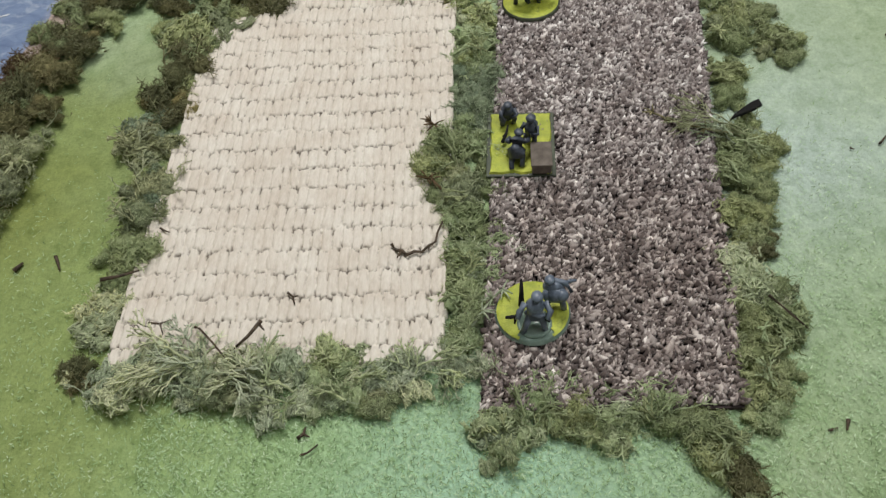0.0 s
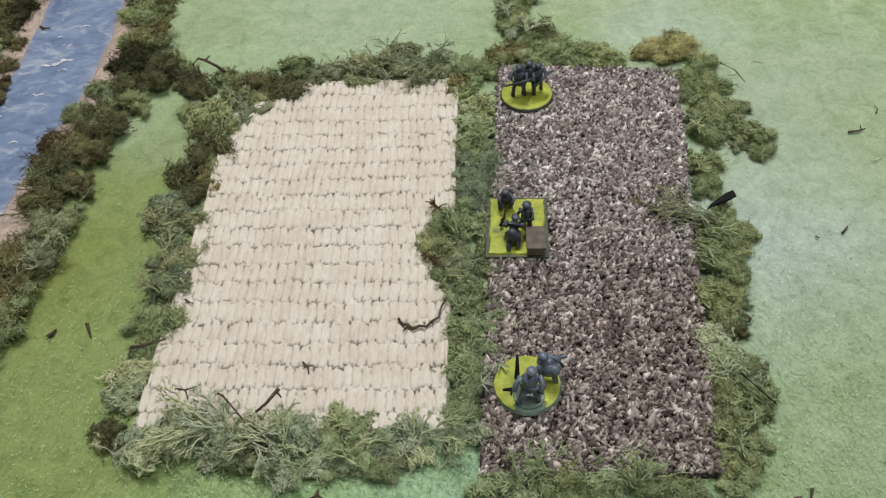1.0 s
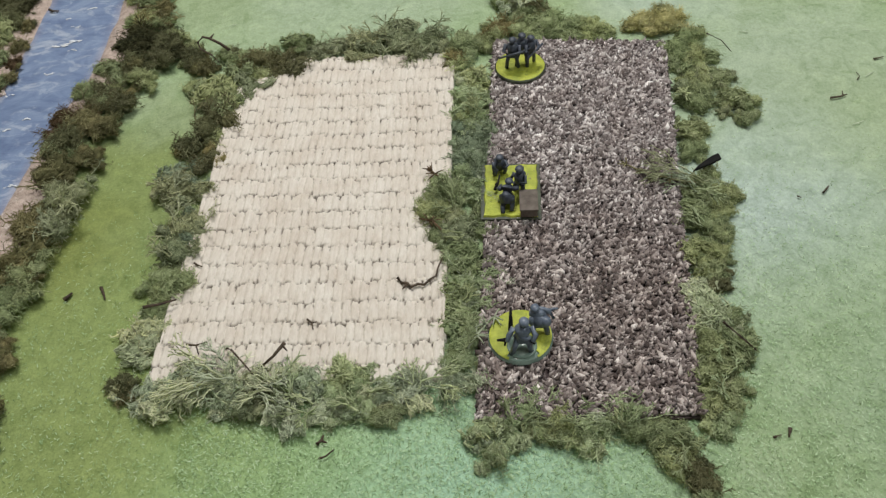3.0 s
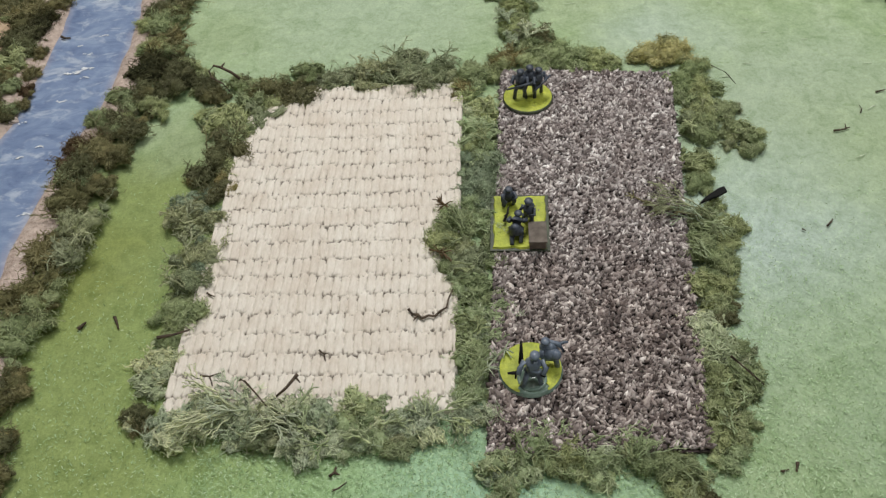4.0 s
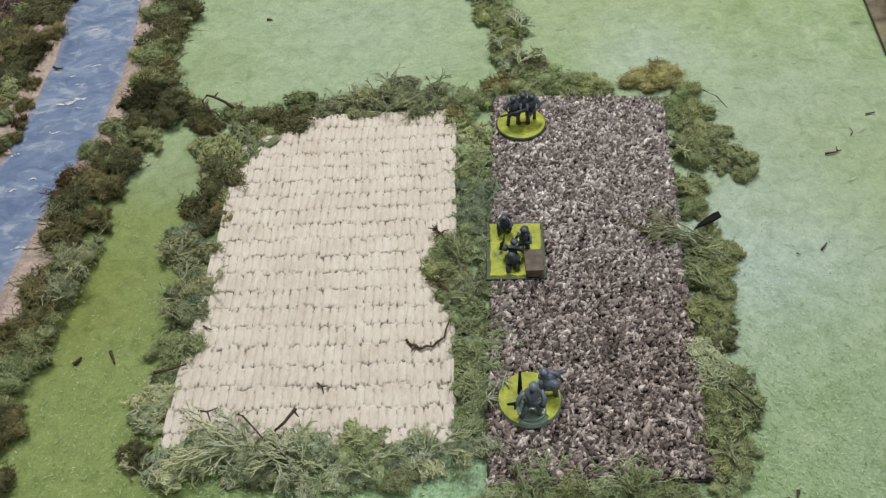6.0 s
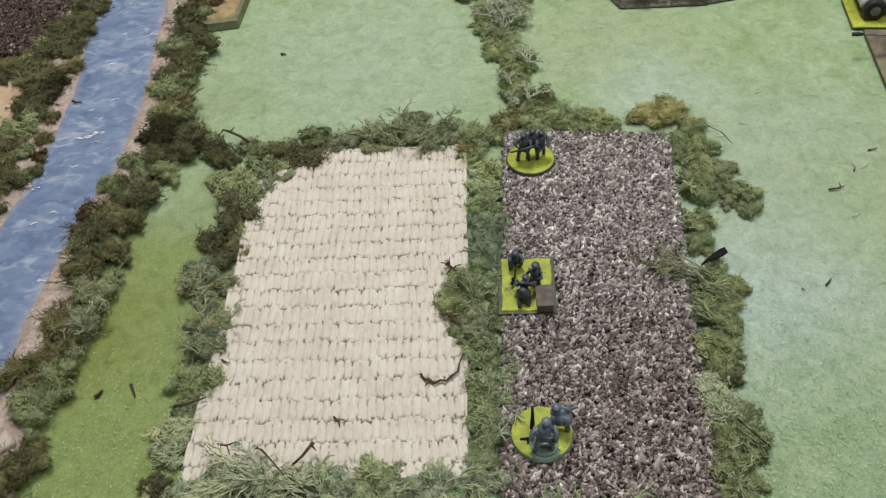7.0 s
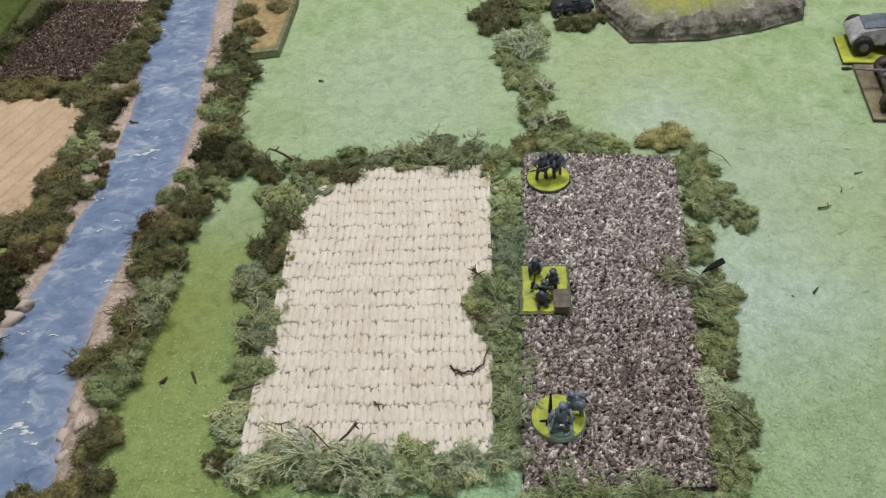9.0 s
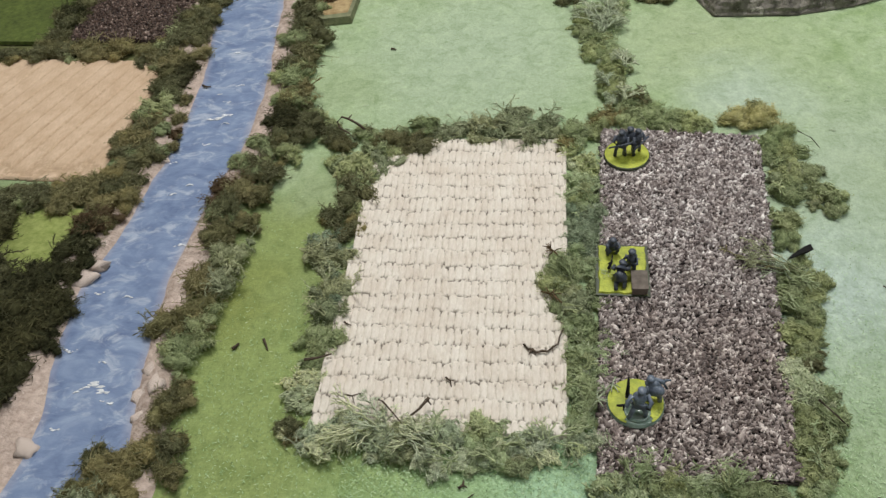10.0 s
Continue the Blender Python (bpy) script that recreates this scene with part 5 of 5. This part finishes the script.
                  limb([(-0.0034, 0.0024, 0.0092), (-0.0046, 0.0052, 0.0066), (-0.003, 0.0082, 0.006)], [0.0013, 0.0011, 0.0009]),
                  limb([(0.0038, 0.0022, 0.0094), (0.0056, 0.0046, 0.0074), (0.006, 0.0074, 0.0062)], [0.0013, 0.0011, 0.0009]),
                  ball(-0.0006, -0.0018, 0.0088, 0.0023, 0.0022, 0.0018), ball(0.003, -0.0026, 0.006, 0.0013, 0.0013, 0.0015),
                  ball(0.0012, 0.005, 0.0118, 0.0016, 0.0017, 0.0018), ball(0.0012, 0.0048, 0.0127, 0.0023, 0.0025, 0.0014)]
    else:
        pieces = [limb([(-0.0025, 0.0035, 0.0008), (-0.0026, -0.0015, 0.0014), (-0.0014, 0.0004, 0.006)], [0.0013, 0.0014, 0.0018]),
                  limb([(0.0026, -0.003, 0), (0.0026, -0.0028, 0.0052), (0.0014, 0.0006, 0.006)], [0.0013, 0.0013, 0.0018]),
                  limb([(0, 0.0008, 0.0052), (0, -0.0002, 0.0092), (0, -0.0008, 0.0128)], [0.003, 0.0033, 0.0024], 10),
                  limb([(-0.003, -0.0006, 0.012), (-0.0043, -0.003, 0.009), (-0.001, -0.0055, 0.009)], [0.0012, 0.001, 0.0009]),
                  limb([(0.003, -0.0006, 0.012), (0.0043, -0.0026, 0.009), (0.0016, -0.0052, 0.0098)], [0.0012, 0.001, 0.0009]),
                  ball(0, 0.0026, 0.0098, 0.0024, 0.0014, 0.0026),
                  ball(0, -0.001, 0.0152, 0.0017, 0.0018, 0.002), ball(0, -0.0008, 0.0163, 0.0025, 0.0027, 0.0015)]
    me = mesh_of("figurine", *gather(pieces), material)
    return tagged(link("figurine", me, at=at @ Matrix.Scale(scale, 4)), label, "figurine", "cast figurines")


def round_base(x, y, z, r, clear, label):
    ob = thing("round_base", label, "base", "gaming bases", at=pose(x, y, z))
    rim = ((r * 0.97, 0), (r, 0.0004), (r, 0.0010), (r * 0.95, 0.0014), (r * 0.94, 0.0019), (r * 0.9, 0.0021)) if clear else ((r * 0.97, 0), (r, 0.0005), (r, 0.0014), (r * 0.965, 0.0021))
    part("disc", lathe(rim, 56), M_CLEAR if clear else M_RIM, ob, "glossy grey-green stepped disc" if clear else "dark green disc", True)
    if clear:
        part("inner_disc", lathe(((0.0062, 0.0020), (0.0060, 0.0027), (0.0050, 0.0031), (0.0048, 0.0027)), 40), M_CLEAR, ob, "glossy inner ring under the cast", True).matrix_basis = pose(0, -0.0052, 0)
    rng = random.Random(int(x * 1e4))
    bm = bmesh.new()
    n, rings = 64, 12
    grid = [[bm.verts.new((q * r * 0.955 / rings * math.cos(math.tau * i / n), q * r * 0.955 / rings * math.sin(math.tau * i / n),
                           0.0022 + (0 if q == rings else 0.0004 + 0.0005 * noise.noise((q * 0.9, i * 0.35, x * 90))))) for i in range(n)] for q in range(1, rings + 1)]
    mid = bm.verts.new((0, 0, 0.0027))
    for i in range(n):
        j = (i + 1) % n
        quads = [(a[i], b[i], b[j], a[j]) for a, b in zip(grid, grid[1:])] + [(mid, grid[0][i], grid[0][j])]
        for q in quads:
            c = sum((v.co for v in q), Vector()) / len(q)
            bare = clear and (abs(c.x) / 0.0058) ** 2 + ((c.y + 0.010) / 0.0095) ** 2 < 1 + 0.25 * noise.noise(c * 400)
            if not bare:
                bm.faces.new(q)
    loose = [v for v in bm.verts if not v.link_faces]
    bmesh.ops.delete(bm, geom=loose, context="VERTS")
    part("flock_patch", bm, M_FLOCK, ob, "bright yellow-green flock", True)
    return ob


ZF = 0.0042
round_base(0.0455, 0.1620, ZF, 0.0132, True, "round gaming base with yellow-green flock and glossy rim")
figurine(pose(0.0455, 0.1562, ZF + 0.0026, 0, 0, -4), "lunging", M_FIGURE, "plain blue-grey cast figurine on the round base", 0.95)
figurine(pose(0.0533, 0.1630, ZF + 0.0026, 0, 0, -8), "loaded", M_FIGURE, "plain crouched blue-grey cast figurine on the round base", 0.9)
twig([(0.0417, 0.1632, 0.0085), (0.0420, 0.1652, 0.0135), (0.0422, 0.1672, 0.0185)], 0.0011, "upright black cast tube on the round base", "rod", M_BLACK)
twig([(0.0402, 0.1553, 0.0140), (0.0355, 0.1557, 0.0136)], 0.0010, "short black cast barrel held over the base", "rod", M_BLACK, fork=[(0.0391, 0.1560, 0.0138), (0.0385, 0.1543, 0.0115)])
twig([(0.0490, 0.1545, 0.0128), (0.0503, 0.1536, 0.0120)], 0.0009, "black cast stock of the barrel", "rod", M_BLACK)

round_base(0.0660, 0.3362, ZF, 0.0137, False, "round gaming base with yellow-green flock")
figurine(pose(0.0617, 0.3345, ZF + 0.0027, 0, 0, -18), "upright", M_FIGURE_DARK, "plain dark slate cast figurine on the round base", 0.88)
figurine(pose(0.0670, 0.3368, ZF + 0.0027, 0, 0, 8), "upright", M_FIGURE_DARK, "plain dark slate cast figurine on the round base", 0.9)
figurine(pose(0.0716, 0.3360, ZF + 0.0027, 0, 0, 30), "upright", M_FIGURE_DARK, "plain dark slate cast figurine on the round base", 0.84)

square = thing("square_base", "rectangular gaming base with yellow-green flock", "base", "gaming bases", at=pose(0.0507, 0.2440, ZF, 0, 0, -6))
part("plate", box(0.0278, 0.0360, 0.0013, bevel=0.0003), M_RIM, square, "dark green plate")
edge_dice = random.Random(14)
ragged = [(sx * (0.01275 - edge_dice.uniform(0, 0.0009)), sy) for sx, sy in [(-1, -0.0168 + k * 0.0028) for k in range(13)]]
ragged += [(-0.0108 + k * 0.0027, 0.01725 - edge_dice.uniform(0, 0.0009)) for k in range(9)]
ragged += [(0.01275 - edge_dice.uniform(0, 0.0009), 0.0168 - k * 0.0028) for k in range(13)]
ragged += [(0.0108 - k * 0.0027, -0.01725 + edge_dice.uniform(0, 0.0012)) for k in range(9)]
part("flock_patch", slab(ragged, 0.0013, 0.0022, 0.0005), M_FLOCK, square, "bright yellow-green flock")
figurine(pose(0.0466, 0.2560, ZF + 0.0022, 0, 0, 8), "hunched", M_FIGURE_DARK, "plain crouched dark slate cast figurine on the flocked base", 0.8)
figurine(pose(0.0550, 0.2435, ZF + 0.0022, 0, 0, -28), "kneeling", M_FIGURE_DARK, "plain crouched dark slate cast figurine on the flocked base", 0.85)
figurine(pose(0.0480, 0.2350, ZF + 0.0022, 0, 0, -6), "leaning", M_FIGURE_DARK, "plain forward-leaning dark slate cast figurine on the flocked base", 0.84)
twig([(0.0432, 0.2425, 0.0085), (0.0452, 0.2465, 0.0095), (0.0462, 0.2505, 0.0100)], 0.0008, "dark cast weapon lying between the figurines", "rod", M_BLACK, fork=[(0.0450, 0.2462, 0.0094), (0.0438, 0.2478, 0.0066)])
crate = thing("crate", "brown-grey wooden crate on the flocked base", "crate", at=pose(0.0575, 0.2316, ZF + 0.0022, 0, 0, -5))
part("crate_body", box(0.0076, 0.0125, 0.0042, bevel=0.0003), M_WOOD, crate)
part("lid", box(0.0084, 0.0131, 0.0009, z=0.0042, bevel=0.0003), M_WOOD, crate, "slightly wider plank lid")


# ---- vehicles on their bases ----
def wheel(parent, x, y, z, r, w):
    hub = part("wheel", lathe(((r * 0.5, -w / 2), (r * 0.92, -w / 2), (r, -w * 0.3), (r, w * 0.3), (r * 0.92, w / 2), (r * 0.5, w / 2)), 28), M_RUBBER, parent, "black tyre", True)
    hub.matrix_basis = pose(x, y, z, 90, 0, 0)
    part("rim", lathe(((r * 0.15, -w * 0.55), (r * 0.45, -w * 0.52), (r * 0.45, w * 0.52), (r * 0.15, w * 0.6)), 20), M_DARK_ARMOUR, hub, "dark wheel disc", True)


def plate_base(name, at, sx, sy, material, label):
    ob = thing(name, label, "base", "gaming bases", at=at)
    part("plate", box(sx, sy, 0.001, sx / 2, 0, 0, 0.0003), M_RIM, ob, "dark thin edge")
    part("ground_cover", box(sx - 0.0006, sy - 0.0006, 0.0008, sx / 2, 0, 0.001, 0.0002), material, ob)
    return ob


TURN = -11.0
plate_base("vehicle_base", pose(0.2952, 0.4565, 0.0004, 0, 0, TURN), 0.075, 0.036, M_FLOCK, "yellow-green flocked vehicle base")
plate_base("vehicle_base", pose(0.2908, 0.4032, 0.0004, 0, 0, TURN), 0.09, 0.066, M_BROWN_BASE, "brown earth-covered vehicle base")
plate_base("vehicle_base", pose(0.2722, 0.3138, 0.0004, 0, 0, TURN), 0.075, 0.032, M_FLOCK, "yellow-green flocked vehicle base")
plate_base("vehicle_base", pose(0.2562, 0.2772, 0.0004, 0, 0, TURN), 0.075, 0.033, M_PINK_BASE, "pinkish-brown plain vehicle base")


def armoured_car(at, material, deck, label):
    ob = thing("armoured_car", label, "model vehicle", at=at)
    bm = bmesh.new()
    side = [(0.0, 0.008), (0.006, 0.013), (0.016, 0.0145), (0.05, 0.0145), (0.058, 0.01), (0.058, 0.005), (0.0, 0.005)]
    for y, k in ((-0.011, 1.0), (0.011, 1.0)):
        for x, z in side:
            bm.verts.new((x, y * (0.78 if z > 0.012 else 1), z))
    bm.verts.ensure_lookup_table()
    n = len(side)
    bm.faces.new([bm.verts[i] for i in range(n)])
    bm.faces.new([bm.verts[n + i] for i in range(n)][::-1])
    for i in range(n):
        bm.faces.new((bm.verts[i], bm.verts[(i + 1) % n], bm.verts[n + (i + 1) % n], bm.verts[n + i]))
    bmesh.ops.bevel(bm, geom=bm.edges[:], offset=0.0006, segments=2, affect="EDGES")
    part("hull", bm, material, ob)
    part("deck", box(0.036, 0.0155, 0.0009, 0.031, 0, 0.0144, 0.0003), deck, ob, "dark blue-grey deck")
    part("visor", box(0.0085, 0.0145, 0.0008, 0, 0, 0, 0.0003), deck, ob, "dark sloping visor plate").matrix_basis = pose(0.0106, 0, 0.0138, 0, -9, 0)
    part("hatch", box(0.012, 0.011, 0.003, 0.034, 0, 0.0152, 0.0008), material, ob, "raised square hatch")
    for wx in (0.0065, 0.0235, 0.048):
        for wy in (-0.0125, 0.0125):
            wheel(ob, wx, wy, 0.0056, 0.0056, 0.0042)
    return ob


def field_gun(at, label):
    """A towed gun: splayed shield plates, cradle and long thin barrel between two wheels, split trail behind."""
    ob = thing("field_gun", label, "model gun", at=at)
    barrel = link("gun_barrel", mesh_of("gun_barrel", *tube([(0.012, 0.0028, 0.0128), (0.0, 0.003, 0.0128), (-0.0262, 0.0042, 0.0128)], [0.0015, 0.0009, 0.0005], 12), M_DARK_ARMOUR), ob, "thin purple-grey gun barrel")
    part("muzzle_brake", lathe(((0.0007, -0.0036), (0.0012, -0.0032), (0.0014, 0.0), (0.001, 0.002), (0.0006, 0.0036)), 14), M_RUBBER, barrel, "dark muzzle brake", True).matrix_basis = pose(-0.0247, 0.00415, 0.0128, 0, 90, 0)
    part("cradle", box(0.02, 0.006, 0.005, 0.008, 0.0028, 0.0068, 0.0012), M_DARK_ARMOUR, ob)
    part("carriage", box(0.022, 0.027, 0.008, 0.0125, -0.001, 0.0012, 0.0025), M_DARK_ARMOUR, ob, "mottled purple-grey carriage")
    part("breech", box(0.012, 0.009, 0.0055, 0.018, 0.003, 0.0105, 0.0018), M_DARK_ARMOUR, ob)
    for name, at_y, turn, wide, high in (("shield_plate", 0.0082, -22, 0.0085, 0.0115), ("shield_plate", -0.0028, 20, 0.0085, 0.0115), ("shield_plate", 0.0145, -34, 0.0055, 0.008), ("shield_plate", -0.0092, 32, 0.0055, 0.008)):
        bm = box(0.0011, wide, high, 0, 0, 0, 0.0003)
        for v in bm.verts:
            if v.co.z > high * 0.6:
                v.co.y *= 0.72
                v.co.x += 0.0025
        part(name, bm, M_DARK_ARMOUR, ob, "mottled purple-grey shield plate").matrix_basis = pose(0.0035, at_y, 0.0062, 0, 0, turn)
    part("axle", box(0.004, 0.042, 0.003, -0.0005, -0.002, 0.0055, 0.0008), M_GUN_WHEEL, ob, "dark axle")
    for wx, wy in ((0.004, 0.0195), (-0.002, -0.0245)):
        r, w = 0.0062, 0.008
        tyre = part("wheel", lathe(((r * 0.5, -w / 2), (r * 0.85, -w / 2), (r, -w * 0.25), (r, w * 0.25), (r * 0.85, w / 2), (r * 0.5, w / 2)), 28), M_GUN_WHEEL, ob, "dark red-brown wheel", True)
        tyre.matrix_basis = pose(wx, wy, r, 90, 0, 4)
        part("hub", lathe(((r * 0.12, -w * 0.62), (r * 0.3, -w * 0.56), (r * 0.42, -w * 0.45), (r * 0.42, w * 0.45), (r * 0.3, w * 0.56), (r * 0.12, w * 0.62)), 18), M_RUBBER, tyre, "dark hub", True)
    for ty in (-0.012, 0.014):
        link("trail", mesh_of("trail", *tube([(0.006, ty * 0.35, 0.007), (0.025, ty * 0.8, 0.0035), (0.043, ty, 0.0012)], [0.0018, 0.0016, 0.0012], 8), M_DARK_ARMOUR), ob, "mottled purple-grey trail leg")
    return ob


def scout_car(at, label):
    """A pointed, facetted hull on six wheels with a round lid."""
    ob = thing("scout_car", label, "model vehicle", at=at)
    plan_half = [(0.0, 0.0042), (0.0035, 0.0085), (0.0095, 0.0118), (0.03, 0.0128), (0.058, 0.0122)]
    outline = [(x, -y) for x, y in plan_half] + [(x, y) for x, y in plan_half[::-1]]

    def shell(levels):
        bm = bmesh.new()
        rings = [[bm.verts.new((0.029 + (x - 0.029) * k + lean, y * k, z)) for x, y in outline] for z, k, lean in levels]
        n = len(outline)
        for lo, hi in zip(rings, rings[1:]):
            for i in range(n):
                bm.faces.new((lo[i], lo[(i + 1) % n], hi[(i + 1) % n], hi[i]))
        bm.faces.new(rings[-1])
        bm.faces.new(rings[0][::-1])
        bmesh.ops.bevel(bm, geom=bm.edges[:], offset=0.0004, segments=2, affect="EDGES")
        return bm

    part("hull", shell(((0.0048, 0.86, 0.0), (0.0098, 1.0, 0.0))), M_BLUE_ARMOUR, ob)
    part("upper_hull", shell(((0.0099, 0.98, 0.0), (0.0165, 0.8, 0.0015), (0.018, 0.68, 0.002))), M_BLUE_ARMOUR, ob, "sloped facetted blue-grey top")
    part("lid", lathe(((0.0085, 0.0), (0.009, 0.001), (0.0085, 0.0032), (0.006, 0.0042)), 30), M_LID, ob, "round grey-green lid", True).matrix_basis = pose(0.0235, 0.004, 0.0178)
    part("lamp", lathe(((0.0012, 0.0), (0.0012, 0.0012), (0.0007, 0.0018)), 14), M_GREY_ARMOUR, ob, "small pale lamp", True).matrix_basis = pose(0.0075, -0.0062, 0.0118, 0, -35, 0)
    for wx in (0.0145, 0.031, 0.049):
        for wy in (-0.0118, 0.0118):
            wheel(ob, wx, wy, 0.0054, 0.0054, 0.0042)
    return ob


armoured_car(pose(0.3020, 0.4630, 0.0022, 0, 0, TURN) @ Matrix.Scale(1.25, 4), M_GREY_ARMOUR, M_BLUE_ARMOUR, "pale grey six-wheeled model armoured car with a dark deck")
armoured_car(pose(0.099, 0.546, 0.0006, 0, 0, 3) @ Matrix.Scale(0.58, 4), M_NIGHT, M_NIGHT, "blue-black model vehicle half hidden in the copse")
field_gun(pose(0.3035, 0.4030, 0.0022, 0, 0, TURN), "mottled purple-grey model field gun with dark wheels")
scout_car(pose(0.2732, 0.3163, 0.0022, 0, 0, TURN), "blue-grey facetted model scout car with a round lid")


# ---- stone-edged hill and terrain board ----
def stone_hill():
    ob = thing("hill", "low stone-edged hill piece with a worn olive top", "hill")
    ring = [(0.135, 0.5435), (0.151, 0.4915), (0.2078, 0.4858), (0.25, 0.492), (0.2869, 0.5036), (0.303, 0.54), (0.30, 0.6), (0.25, 0.65), (0.18, 0.64), (0.14, 0.6)]
    fine = []
    for (ax, ay), (bx, by) in zip(ring, ring[1:] + ring[:1]):
        for k in range(26):
            fine.append((ax + (bx - ax) * k / 26, ay + (by - ay) * k / 26))
    mid = Vector((0.22, 0.565))
    levels = ((0.0, 0.0005, 0.0), (0.0002, 0.0018, 0.0008), (0.001, 0.0028, 0.0012), (0.0014, 0.0055, 0.0016), (0.0028, 0.0075, 0.0022), (0.0034, 0.0105, 0.0024), (0.007, 0.0128, 0.003), (0.013, 0.0142, 0.0026), (0.024, 0.0158, 0.0016), (0.045, 0.017, 0.0012))
    verts, faces = [], []
    for inset, z, rough in levels:
        for i, (x, y) in enumerate(fine):
            d = (mid - Vector((x, y))).normalized()
            k = inset * (1 + 1.1 * noise.noise((x * 45, y * 45, z * 90))) + rough * (1.3 * noise.noise((x * 130, y * 130, z * 160)) + 1.0 * noise.noise((x * 420, y * 420, z * 120)))
            verts.append((x + d.x * k, y + d.y * k, z + rough * noise.noise((x * 210, y * 210, 7))))
    n = len(fine)
    for q in range(len(levels) - 1):
        for i in range(n):
            faces.append((q * n + i, q * n + (i + 1) % n, (q + 1) * n + (i + 1) % n, (q + 1) * n + i))
    side = [f for f in faces if max(f) < 8 * n]
    top = [f for f in faces if max(f) >= 8 * n] + [tuple(range(9 * n, 10 * n))]
    link("stone_edge", mesh_of("stone_edge", verts[:8 * n], side, M_STONE, False), ob, "grey layered stone edge")
    link("hilltop", mesh_of("hilltop", verts[7 * n:], [tuple(i - 7 * n for i in f) for f in top], M_HILLTOP), ob, "olive and yellow flocked top")
    return ob


stone_hill()
board = thing("terrain_board", "green-grey terrain board with ochre earth", "terrain board")
part("plate", slab([(-0.109, 0.62), (-0.1095, 0.595), (-0.1185, 0.5165), (-0.1405, 0.5150), (-0.158, 0.533), (-0.162, 0.56), (-0.162, 0.62)], 0.0004, 0.0058, 0.0012), M_BOARD, board)
part("earth_patch", slab([(-0.1125, 0.615), (-0.1130, 0.595), (-0.1215, 0.5235), (-0.1395, 0.5215), (-0.154, 0.537), (-0.157, 0.56), (-0.157, 0.615)], 0.0058, 0.0068, 0.002), M_OCHRE, board, "ochre earth patch")
hedge("ochre and dark lichen bush on the terrain board", [(-0.147, 0.553, 9, "U"), (-0.124, 0.585, 9.0, "T"), (-0.150, 0.578, 10, "U"), (-0.137, 0.543, 5, "B"), (-0.143, 0.531, 6, "P"), (-0.128, 0.604, 8, "B")], 15, 0.006)
